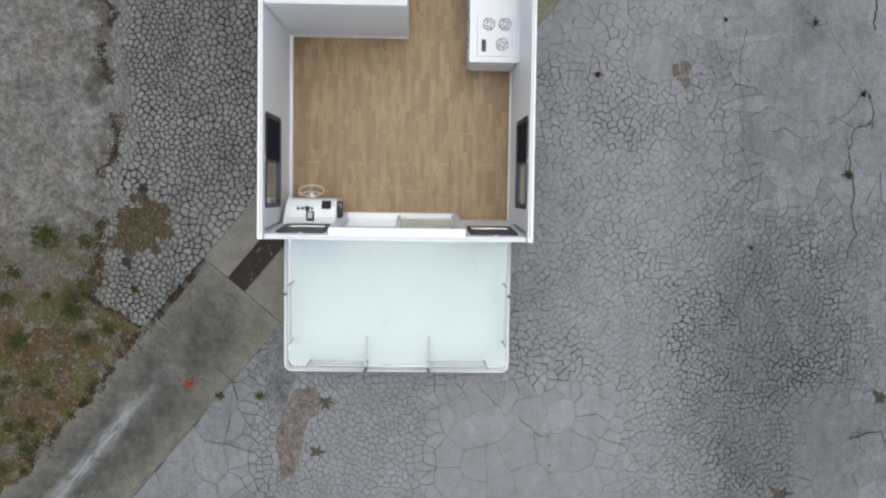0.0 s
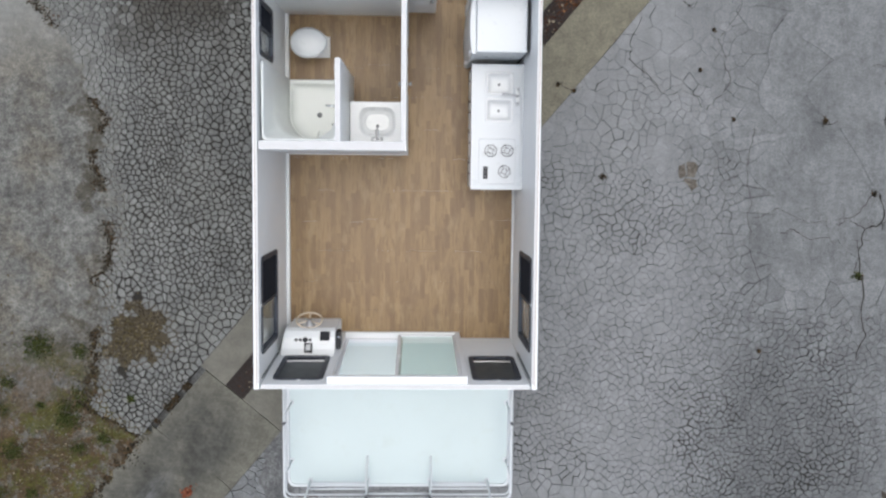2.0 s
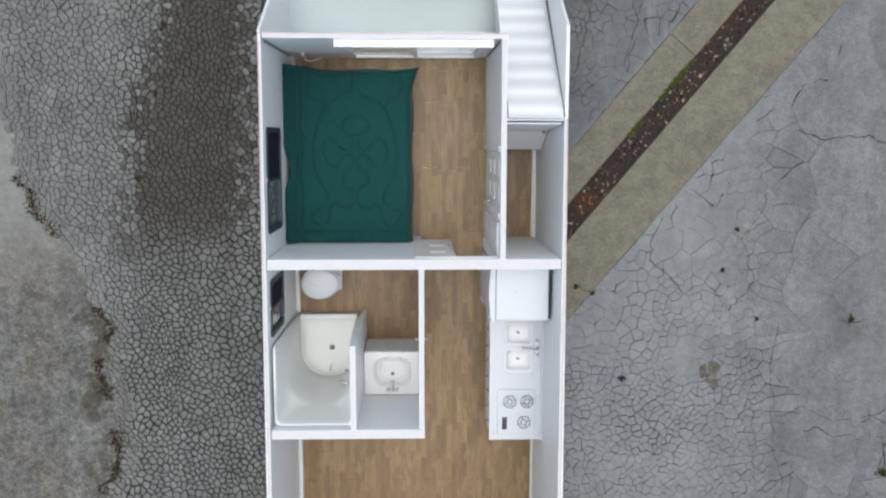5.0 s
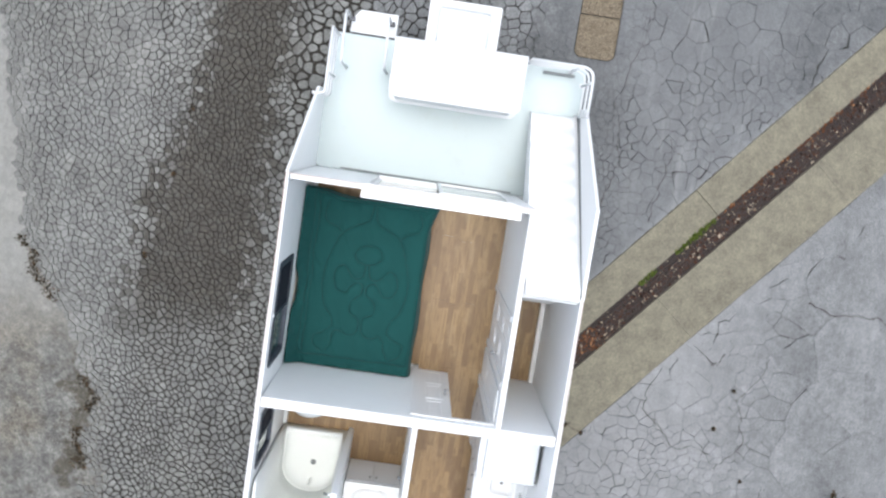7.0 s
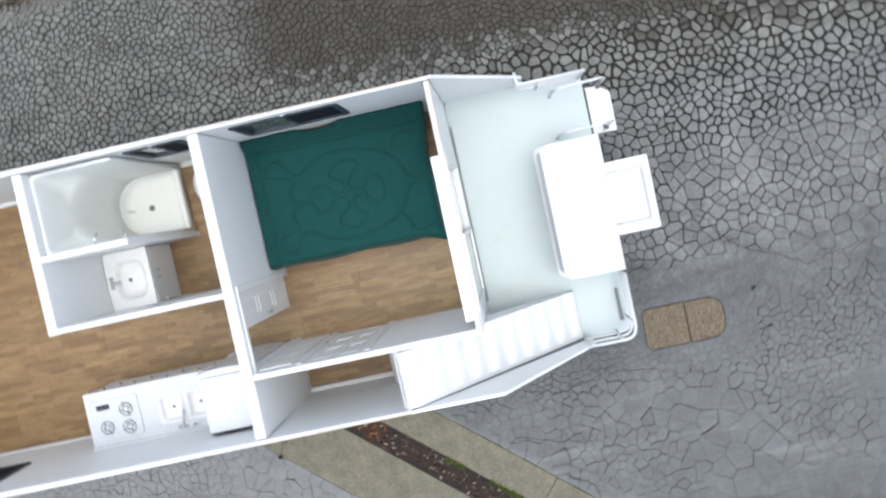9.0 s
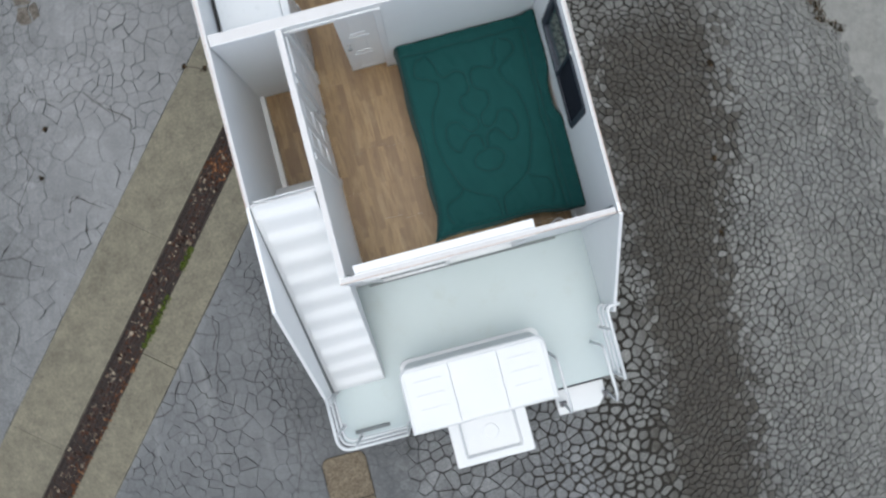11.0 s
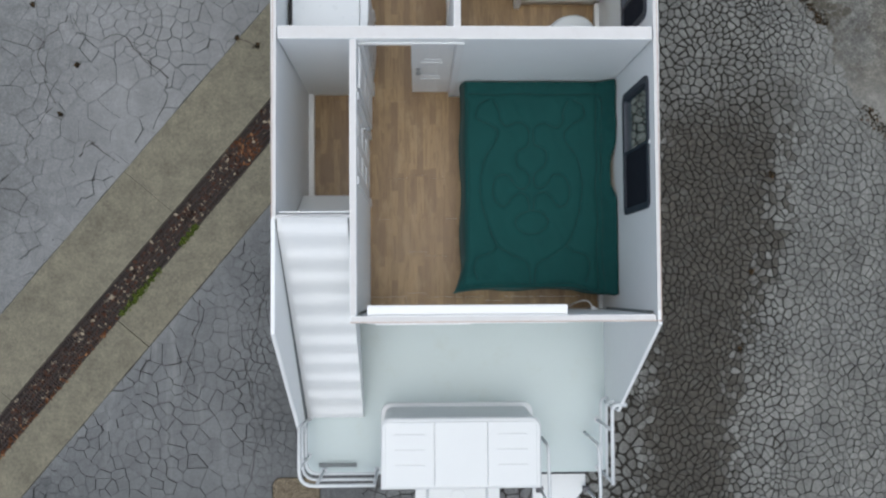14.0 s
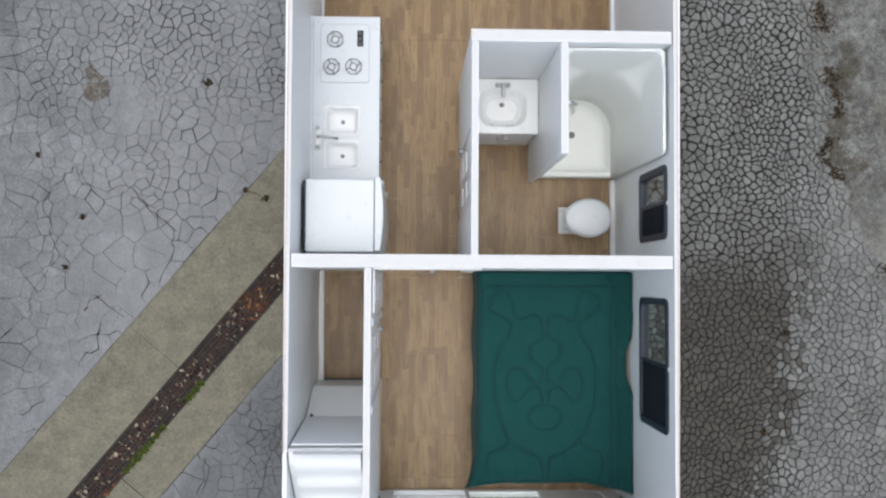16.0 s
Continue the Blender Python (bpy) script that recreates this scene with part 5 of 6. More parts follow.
def clip(poly, nx, ny, d):
    """Keeps the part of a polygon where nx * x + ny * y <= d."""
    out = []
    for k in range(len(poly)):
        a, b = poly[k - 1], poly[k]
        da, db = nx * a[0] + ny * a[1] - d, nx * b[0] + ny * b[1] - d
        if (da <= 0) != (db <= 0):
            t = da / (da - db)
            out.append((a[0] + t * (b[0] - a[0]), a[1] + t * (b[1] - a[1])))
        if db <= 0:
            out.append(b)
    return out


bm = bmesh.new()
for nx, ny, d in ((DY, -DX, C_IN + 0.01), (-DY, DX, -C_OUT + 0.01)):
    bm.faces.new([bm.verts.new((x, y, -0.022)) for x, y in clip([(X0, Y0), (X1, Y0), (X1, Y1), (X0, Y1)], nx, ny, d)])
tagged(part("crack_bed", bm, CRACK), "dark dirt in the cracks of the asphalt", "ground", kind="structure")


def verge_edge(y):
    """Where the cracked asphalt ends and the old concrete and earth begins."""
    pts = ((-9, -3.2), (-1.6, -3.55), (-1.0, -4.6), (0.5, -4.45), (1.35, -4.25), (3.2, -4.38), (4.2, -4.70), (5.0, -5.3), (7.0, -5.8), (12, -6.6), (20, -7))
    for (a, p), (b, q) in zip(pts, pts[1:]):
        if y <= b:
            return p + (q - p) * (y - a) / (b - a) + 0.24 * noise.noise((y * 1.7, 4.0, 0)) + 0.12 * noise.noise((y * 5, 9.0, 0))
    return -7


# broken spots: centre, half sizes, ground look
SPOTS = [(-3.92, 0.10, 0.50, 0.40)]


def in_spot(x, y):
    for k, (cx, cy, a, b) in enumerate(SPOTS):
        w = math.atan2(y - cy, x - cx)
        if math.hypot((x - cx) / a, (y - cy) / b) < 1 + 0.45 * noise.noise((2 * math.cos(w), 2 * math.sin(w), k * 7.0)) + 0.9 * noise.noise((x * 4.0, y * 4.0, 5.0)):
            return True
    return False


def ease(a, b, v):
    t = min(1.0, max(0.0, (v - a) / (b - a)))
    return t * t * (3 - 2 * t)


def zone(x, y):
    """Size of the asphalt's plates and width of its cracks at a place; regions run into one another."""
    c = side_of(x, y)
    n = noise.noise((x * 0.55, y * 0.55, 2.0))
    n2 = noise.noise((x * 1.3, y * 1.3, 7.0))
    if c < C_IN and x < -1.2:
        size, crack = 0.098, 0.0160
        regions = ((ease(6.4, 7.4, y) * ease(-2.75, -2.35, x), 0.165, 0.030), (ease(-3.6, -4.2, x) * ease(3.0, 4.2, y), 0.096, 0.0072),
                   (ease(1.0, 0.2, y) * ease(-3.4, -2.8, x), 0.150, 0.013), (ease(4.4, 5.2, y) * ease(-3.9, -3.6, x) * ease(-2.0, -2.3, x), 0.094, 0.0105))
    elif c < C_IN:
        size, crack = 0.185, 0.0046
        regions = ((ease(-0.05, 0.25, n), 0.34, 0.004), (ease(1.4, 0.5, x) * ease(8.0, 8.4, y), 0.21, 0.0105), (ease(-0.1, -0.75, x) * ease(8.0, 8.4, y), 0.155, 0.022), (ease(0.7, 0.2, x) * ease(8.0, 8.4, y) * ease(9.7, 9.2, y), 0.15, 0.015), (ease(2.9, 2.2, x) * ease(1.5, 1.7, x) * ease(5.4, 6.4, y), 0.125, 0.0065), (ease(8.2, 7.8, y) * ease(1.5, 1.3, x), 0.5, 0.01))
    else:
        size, crack = 0.126, 0.0068
        slab = ease(4.8, 5.5, x) * ease(0.2, 1.4, y)
        regions = ((ease(2.4, 3.4, y), 0.20, 0.0048), (ease(2.4, 3.4, y) * ease(0.0, 0.3, -n), 0.42, 0.004), (slab, 1.2, 0.003),
                   (ease(-1.9, -2.7, y) * ease(3.8, 2.9, x) * ease(0.1, 0.9, x), 0.62, 0.0026),
                   (ease(1.25, 0.75, math.hypot((x - 5.6) / 1.55, (y + 2.1) / 2.1) - 0.35 * n), 0.088, 0.0125),
                   (ease(5.9, 6.5, x) * ease(-2.0, -2.8, y), 0.5, 0.003), (ease(-2.1, -2.7, x) * ease(-1.4, -1.9, y), 0.62, 0.003),
                   (ease(-1.5, -1.8, y) * ease(0.6, 0.1, x) * ease(-2.2, -1.8, x), 0.115, 0.0046), (ease(1.45, 1.2, x) * ease(-1.7, -1.4, y), 0.5, 0.01))
    for w, s, k in regions:
        size, crack = size ** (1 - w) * s ** w, crack ** (1 - w) * k ** w
    if x > 1.0:
        crack *= 0.72 * math.exp(0.8 * noise.noise((x * 0.8, y * 0.8, 21.0)) + 0.5 * noise.noise((x * 2.2, y * 2.2, 5.0)))
    return size * (1 + 0.30 * n + 0.25 * n2), crack


def openness(x, y):
    """How far the cracks right of the boat stand open at a place: whole stretches have healed."""
    if x < 1.0:
        return 1.0
    n = noise.noise((x * 0.75, y * 0.45, 31.0)) + 0.55 * noise.noise((x * 2.1, y * 1.3, 17.0))
    if side_of(x, y) < C_IN:
        return ease(-0.30, 0.30, n + 0.10)
    return ease(-0.32, 0.22, n + 0.62 * ease(2.8, 1.8, y) - 0.04 * ease(2.2, 3.2, y) + 0.25 * ease(1.2, 0.2, math.hypot((x - 5.6) / 1.7, (y - 5.2) / 1.6)))


def scatter():
    """Seeds for the plates: darts that keep their distance, by the zone's size."""
    rng = random.Random(11)
    grid, seeds, cell = {}, [], 0.11
    for k in range(300000):
        x, y = rng.uniform(X0, X1), rng.uniform(Y0, Y1)
        if abs(x) < 1.35 and -1.5 < y < 8.3:
            continue
        if C_IN < side_of(x, y) < C_OUT or (1.49 < x < 2.04 and 8.81 < y < 9.86):
            continue
        size, crack = zone(x, y)
        if rng.random() > min(1.0, (0.14 / size) ** 2 * 1.6):
            continue
        far = size * 0.80 * (rng.uniform(0.50, 1.45) if x > 1.0 else rng.uniform(0.55, 1.32))
        i, j, reach = int(x // cell), int(y // cell), int(far // cell) + 1
        near = False
        for a in range(i - reach, i + reach + 1):
            for b in range(j - reach, j + reach + 1):
                for q in grid.get((a, b), ()):
                    if (q[0] - x) ** 2 + (q[1] - y) ** 2 < far * far:
                        near = True
                        break
                if near:
                    break
            if near:
                break
        if not near:
            p = (x, y, size, crack)
            seeds.append(p)
            grid.setdefault((i, j), []).append(p)
    return seeds


def wander(x, y, c):
    """Bends the cracks: a shift that depends on the place alone, and fades at the concrete strips."""
    calm = min(1.0, max(0.0, (C_IN - c if c < C_IN else c - C_OUT)) / 0.35)
    calm *= min(1.0, max(0.0, math.hypot(x - 1.8, y - 9.4) - 0.45))
    u = 0.055 * noise.noise((x * 2.6, y * 2.6, 0.0)) + 0.030 * noise.noise((x * 7.0, y * 7.0, 3.0))
    v = 0.055 * noise.noise((x * 2.6, y * 2.6, 9.0)) + 0.030 * noise.noise((x * 7.0, y * 7.0, 14.0))
    return x + u * calm, y + v * calm


def plates():
    rng = random.Random(5)
    seeds = scatter()
    coarse = {}
    for s in seeds:
        coarse.setdefault((int(s[0] // 0.5), int(s[1] // 0.5)), []).append(s)
    verts, faces, kinds = [], [], []
    for x, y, size, crack in seeds:
        c = side_of(x, y)
        if (c < C_IN and x < verge_edge(y)) or in_spot(x, y):
            continue
        if C_IN < c < C_OUT or (1.49 < x < 2.04 and 8.81 < y < 9.86):
            continue
        r = max(size * 2.2, 1.3)
        poly = [(x - r, y - r), (x + r, y - r), (x + r, y + r), (x - r, y + r)]
        reach = int(r * 1.2 // 0.5) + 1
        i, j = int(x // 0.5), int(y // 0.5)
        near = sorted(((q[0] - x) ** 2 + (q[1] - y) ** 2, q) for a in range(i - reach, i + reach + 1) for b in range(j - reach, j + reach + 1) for q in coarse.get((a, b), ()))
        for d2, q in near[1:48]:
            d = math.sqrt(d2)
            nx, ny = (q[0] - x) / d, (q[1] - y) / d
            wide = crack * (0.45 + 0.75 * ((math.sin((q[0] + x) * 91.7 + (q[1] + y) * 57.3) * 43758.5) % 1.0))
            if x > 1.0:
                part_open = (wide / crack - 0.45) / 0.75
                free = openness((x + q[0]) / 2, (y + q[1]) / 2)
                wide = crack * free * (max(0.0, 2.4 * part_open - 0.5) if c < C_IN else max(0.0, 1.7 * part_open - 0.15 - 0.5 * (1 - free)))
            poly = clip(poly, nx, ny, nx * x + ny * y + d / 2 - wide / 2)
            if len(poly) < 3:
                break
        if len(poly) < 3:
            continue
        for nx, ny, d in ((1, 0, X1), (-1, 0, -X0), (0, 1, Y1), (0, -1, -Y0)):
            poly = clip(poly, nx, ny, d)
        if len(poly) < 3:
            continue
        poly = clip(poly, DY, -DX, C_IN - 0.006) if c < C_IN else clip(poly, -DY, DX, -C_OUT - 0.006)
        if len(poly) < 3:
            continue
        if 1.0 < x < 2.6 and 8.3 < y < 10.5:
            if x < 1.49:
                poly = clip(poly, 1, 0, 1.48)
            elif x > 2.04:
                poly = clip(poly, -1, 0, -2.05)
            elif y < 8.82:
                poly = clip(poly, 0, 1, 8.80)
            else:
                poly = clip(poly, 0, -1, -9.87)
            if len(poly) < 3:
                continue
        fine = []
        for k in range(len(poly)):
            a, b = poly[k], poly[(k + 1) % len(poly)]
            n = max(1, int(math.dist(a, b) / 0.13))
            fine += [(a[0] + (b[0] - a[0]) * t / n, a[1] + (b[1] - a[1]) * t / n) for t in range(n)]
        poly = [wander(*v, c) for v in fine]
        cut = min(0.24, max(0.03, 1.5 * crack / size))
        ring_ = []
        for k in range(len(poly)):
            a, b = poly[k], poly[(k + 1) % len(poly)]
            ring_ += [(a[0] + cut * (b[0] - a[0]), a[1] + cut * (b[1] - a[1])), (b[0] + cut * (a[0] - b[0]), b[1] + cut * (a[1] - b[1]))]
        held = openness(x, y)
        z = rng.uniform(-0.0025, 0.0015) * (0.15 + 0.85 * held)
        tx, ty = rng.uniform(-0.012, 0.012) * held, rng.uniform(-0.012, 0.012) * held
        lip = min(0.006, crack * 0.4) / size
        base, n = len(verts), len(ring_)
        band = lip + rng.uniform(0.35, 1.1) * min(0.022, 0.30 * size) / size
        for e, dz in ((1 - band, 0.0), (1 - lip, 0.0), (1.0, -0.004), (1.0, -0.023)):
            verts += [(x + (p - x) * e, y + (q - y) * e, z + dz + (tx * (p - x) + ty * (q - y) if dz > -0.02 else 0)) for p, q in ring_]
        faces.append(tuple(range(base, base + n)))
        kinds.append(0)
        for lev in (0, n, 2 * n):
            for k in range(n):
                m = (k + 1) % n
                kinds.append(1 if lev == 2 * n or openness(*ring_[k]) > 0.45 else 0)
                faces.append((base + lev + k, base + lev + n + k, base + lev + n + m, base + lev + m))
    me = bpy.data.meshes.new("asphalt_plates")
    me.from_pydata(verts, [], faces)
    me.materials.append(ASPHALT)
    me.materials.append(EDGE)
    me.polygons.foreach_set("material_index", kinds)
    ob = new("asphalt_plates", me)
    return tagged(ob, "grey asphalt broken into plates by cracks, with a dark oil stain", "asphalt", kind="stuff")


plates()

bm = bmesh.new()
ring(bm, [(1.25, 8.55), (2.40, 8.55), (2.40, 10.25), (1.25, 10.25)], [(1.487, 8.807), (2.043, 8.807), (2.043, 9.863), (1.487, 9.863)], flat, -0.02, -0.006)
tagged(part("pavement_infill", bm, ASPHALT), "grey asphalt infill round the covers", "asphalt", kind="structure")


def long_crack(points, width, seed):
    """A wandering dirt-filled crack with side twigs."""
    rng = random.Random(seed)
    verts, faces = [], []

    def run(pts, w0, w1):
        line = []
        for (ax, ay), (bx, by) in zip(pts, pts[1:]):
            n = max(2, int(math.dist((ax, ay), (bx, by)) / 0.06))
            for t in range(n):
                px, py = ax + (bx - ax) * t / n, ay + (by - ay) * t / n
                line.append((px + 0.11 * noise.noise((px * 2.8, py * 2.8, 1.0)) + rng.gauss(0, 0.012), py + 0.11 * noise.noise((px * 2.8, py * 2.8, 6.0)) + rng.gauss(0, 0.012)))
        for k in range(len(line) - 1):
            (ax, ay), (bx, by) = line[k], line[k + 1]
            d = math.dist((ax, ay), (bx, by)) or 1
            w = (w0 + (w1 - w0) * k / len(line)) * rng.uniform(0.5, 1.4) / 2
            nx, ny = -(by - ay) / d * w, (bx - ax) / d * w
            base = len(verts)
            verts.extend([(ax - nx, ay - ny, 0.0032), (ax + nx, ay + ny, 0.0032), (bx + nx, by + ny, 0.0032), (bx - nx, by - ny, 0.0032)])
            faces.append((base, base + 1, base + 2, base + 3))
            if rng.random() < 0.10 and w0 > 0.008:
                a = rng.uniform(0, 6.28)
                run([(ax, ay), (ax + 0.16 * math.cos(a), ay + 0.16 * math.sin(a)), (ax + 0.30 * math.cos(a + 0.5), ay + 0.30 * math.sin(a + 0.5))], w0 * 0.35, 0.002)

    run(points, width, width * 0.5)
    me = bpy.data.meshes.new("ground_crack")
    me.from_pydata(verts, [], faces)
    me.materials.append(CRACK)
    return tagged(new("ground_crack", me), "dark wandering crack filled with dirt", "crack", kind="structure")


LONG_CRACKS = (
    (((7.07, 4.6), (7.09, 3.18), (7.08, 2.75), (7.09, 2.24), (7.08, 1.86), (6.86, 1.74), (6.79, 1.34), (6.84, 1.04), (6.90, 0.69), (6.89, 0.35), (6.88, -0.3)), 0.030),
    (((7.08, 1.86), (7.21, 1.66)), 0.016), (((6.86, 1.74), (6.61, 1.94), (6.36, 1.79)), 0.014), (((6.79, 1.34), (6.73, 1.10)), 0.012),
    (((5.54, 1.66), (5.75, 1.71), (6.02, 1.58), (6.46, 1.48)), 0.014), (((7.01, -3.09), (7.23, -3.02), (7.46, -2.98), (7.57, -3.27)), 0.030),
    (((5.10, 3.30), (5.11, 2.54), (5.12, 1.95), (5.13, 1.44)), 0.009), (((1.79, -2.73), (2.10, -3.03), (2.41, -2.96), (2.63, -2.98)), 0.012),
    (((2.97, -2.87), (3.24, -3.11), (4.01, -3.57)), 0.007), (((5.27, 5.99), (5.72, 5.93), (6.13, 5.89), (7.20, 5.79)), 0.014),
    (((3.26, 4.16), (3.42, 3.99), (3.81, 3.75), (4.23, 3.65), (4.43, 3.48)), 0.012), (((3.26, 4.12), (3.30, 4.55), (3.43, 4.81)), 0.012),
    (((4.11, 5.01), (3.82, 5.23)), 0.011), (((4.24, 5.16), (4.12, 4.94)), 0.014), (((2.87, 6.78), (2.97, 7.16), (3.04, 7.67), (2.94, 8.0)), 0.011),
    (((2.1, 6.6), (2.35, 7.5), (2.15, 8.3), (2.5, 9.6)), 0.009), (((4.43, 3.48), (4.75, 3.9), (4.6, 4.5), (4.9, 5.2)), 0.010),
    (((5.13, 1.44), (5.30, 0.9), (5.22, 0.3)), 0.008), (((0.2, 9.6), (0.9, 10.1), (1.3, 11.0), (1.2, 12.2)), 0.010))
for k, (pts, w) in enumerate(LONG_CRACKS):
    long_crack(pts, w, 40 + k)


def worn_patch(outline, material, label, z=0.0035):
    """A low sheet of old patching with a ragged rim."""
    ragged = []
    for k in range(len(outline)):
        (ax, ay), (bx, by) = outline[k - 1], outline[k]
        n = max(2, int(math.dist((ax, ay), (bx, by)) / 0.035))
        for t in range(n):
            px, py = ax + (bx - ax) * t / n, ay + (by - ay) * t / n
            ragged.append((px + 0.05 * noise.noise((px * 5, py * 5, 2.0)) + 0.022 * noise.noise((px * 17, py * 17, 5.0)),
                           py + 0.05 * noise.noise((px * 5, py * 5, 8.0)) + 0.022 * noise.noise((px * 17, py * 17, 11.0))))
    bm = bmesh.new()
    prism(bm, ragged, flat, -0.010, z)
    return tagged(part("pavement_patch", bm, material), label, "asphalt", kind="structure")


worn_patch([(-2.04, -1.58), (-1.82, -1.30), (-1.70, -1.90), (-1.60, -2.16), (-1.70, -2.40), (-1.85, -2.71), (-1.99, -2.84), (-2.06, -2.45), (-2.13, -2.01)], PATCH_GREY, "dark grey patch of old asphalt", 0.0032)
worn_patch([(-1.63, -2.36), (-1.42, -2.27), (-1.25, -2.35), (-1.22, -2.61), (-1.42, -2.84), (-1.54, -3.32), (-1.63, -3.67), (-1.80, -3.75), (-1.87, -3.50), (-1.89, -2.97), (-1.80, -2.71)], PATCH_BROWN, "brown gritty patch of worn asphalt", 0.0040)
for cx, cy, a, b in ((-1.14, -2.57, 0.13, 0.11), (-1.27, -3.29, 0.13, 0.09), (7.45, -2.40, 0.13, 0.10), (5.93, -3.95, 0.20, 0.12), (2.30, -3.55, 0.035, 0.10)):
    worn_patch([(cx + a * f * math.cos(k * 0.57), cy + b * f * math.sin(k * 0.57)) for k, f in enumerate((1.2, 0.5, 1.0, 0.45, 1.3, 0.8, 0.4, 1.1, 0.6, 1.25, 0.5))], PATCH_DARK, "dark crumbled spot in the asphalt", 0.0036)
for piece in ([(4.03, 2.65), (4.12, 2.68), (4.15, 2.52), (4.05, 2.48)], [(4.14, 2.69), (4.24, 2.71), (4.32, 2.63), (4.30, 2.50), (4.17, 2.52)], [(4.09, 2.47), (4.17, 2.50), (4.22, 2.40), (4.17, 2.36)], [(4.19, 2.49), (4.31, 2.47), (4.31, 2.36), (4.24, 2.26), (4.20, 2.36)]):
    worn_patch(piece, PATCH_SPOT, "brown worn-out spot in the asphalt", 0.0034)

# old concrete and earth beside the asphalt
bm = bmesh.new()
rows = []
for j in range(181):
    y = -6.5 + 23.5 * j / 180
    edge = verge_edge(y) + 0.25
    row = []
    for i in range(56):
        x = -12.0 + (edge + 12.0) * (i / 55) ** 0.8
        n = noise.fractal((x * 1.5, y * 1.5, 0.0), 0.8, 2.0, 5)
        low = max(0.0, min(1.0, (0.3 - y) / 2.0))
        row.append(bm.verts.new((x, y, -0.016 + 0.004 * n + low * 0.020 * max(0.0, n + 0.15) * (i < 50))))
    rows.append(row)
for p, q in zip(rows, rows[1:]):
    for i in range(55):
        x, y, z = p[i].co
        if side_of(x, y) < C_IN + 0.10:
            bm.faces.new((p[i], p[i + 1], q[i + 1], q[i]))
bmesh.ops.delete(bm, geom=[v for v in bm.verts if not v.link_faces], context="VERTS")
tagged(part("verge", bm, VERGE, None, "", True), "old stained concrete with moss and earth", "verge", kind="structure")

# ---- concrete strips, drain and gutter ----
def strip(name, s0, s1, c0, c1, material, label, z=0.004, sag=0.0, n=24, rag=0.0):
    bm = bmesh.new()
    m = max(2, int((s1 - s0) / (0.07 if rag else 0.25)))
    rows = []
    for j in range(m + 1):
        s = s0 + (s1 - s0) * j / m
        row = []
        for i in range(n + 1):
            f = i / n
            c = c0 + (c1 - c0) * f
            if rag and i == 0:
                c += rag * noise.noise((s * 2.1, 3.0, 1.0)) + rag * 0.6 * noise.noise((s * 6.5, 5.0, 2.0)) - rag * 0.5
            px, py = spot(s, c)
            row.append(bm.verts.new((px, py, z - sag * math.sin(math.pi * f) ** 2)))
        rows.append(row)
    for p, q in zip(rows, rows[1:]):
        for i in range(n):
            bm.faces.new((p[i], p[i + 1], q[i + 1], q[i]))
    edge = [e for e in bm.edges if e.is_boundary]
    made = bmesh.ops.extrude_edge_only(bm, edges=edge)["geom"]
    for v in made:
        if isinstance(v, bmesh.types.BMVert):
            v.co.z = -0.06
    return tagged(part(name, bm, material), label, "concrete strip", kind="structure")


for k, (a, b) in enumerate(((-2.19, 0.82), (0.823, 3.64), (3.643, 6.46), (6.463, 9.27), (9.273, 14.0))):
    strip("pavement_drain_outer_%d" % (k + 1), a, b, G_OUT, C_OUT, KERB, "buff concrete strip beside the drain", 0.004, 0, 2)
for k, (a, b) in enumerate(((-2.19, 2.2), (2.203, 7.81), (7.818, 14.0))):
    strip("pavement_drain_inner_%d" % (k + 1), a, b, C_IN, G_IN, KERB, "buff concrete strip beside the drain", 0.004, 0, 2)
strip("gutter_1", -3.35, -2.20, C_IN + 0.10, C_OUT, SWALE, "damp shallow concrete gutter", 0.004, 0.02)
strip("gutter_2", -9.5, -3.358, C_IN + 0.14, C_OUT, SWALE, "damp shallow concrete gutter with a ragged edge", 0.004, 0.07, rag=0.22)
bm = bmesh.new()
for c0, c1 in ((G_IN, G_OUT),):
    a, b = [spot(GRATE_END, c) for c in (c0, c1)], [spot(14.0, c) for c in (c0, c1)]
    bm.faces.new([bm.verts.new((*p, -0.058)) for p in (a[0], a[1], b[1], b[0])])
tagged(part("drain_bed", bm, CRACK), "dark bed of the drain channel", "drain", kind="structure")


def grate_section():
    ob = thing("drain_grate", (0, 0, 0), "rusty cast-iron drain grate packed with leaves", "drain grate", group="drain grates")
    for k in range(7):
        c = -0.150 + 0.05 * k
        part("bar", cuboid(-0.247, 0.247, c - 0.006, c + 0.006, -0.030, -0.004), GRATE, ob)
    for k in range(16):
        s = -0.237 + 0.0316 * k
        part("cross_bar", cuboid(s - 0.006, s + 0.006, -0.166, 0.166, -0.026, -0.006), GRATE, ob)
    return ob


first = grate_section()
angle = math.degrees(math.atan2(DY, DX))
for k in range(32):
    s = GRATE_END + 0.26 + 0.5 * k
    px, py = spot(s, (G_IN + G_OUT) / 2)
    if k == 0:
        first.matrix_world = pose(px, py, 0.0, 0, 0, angle)
    elif not (abs(px) < 1.2 and 0.6 < py < 3.9):
        copy_thing(first, pose(px, py, 0.0, 0, 0, angle))


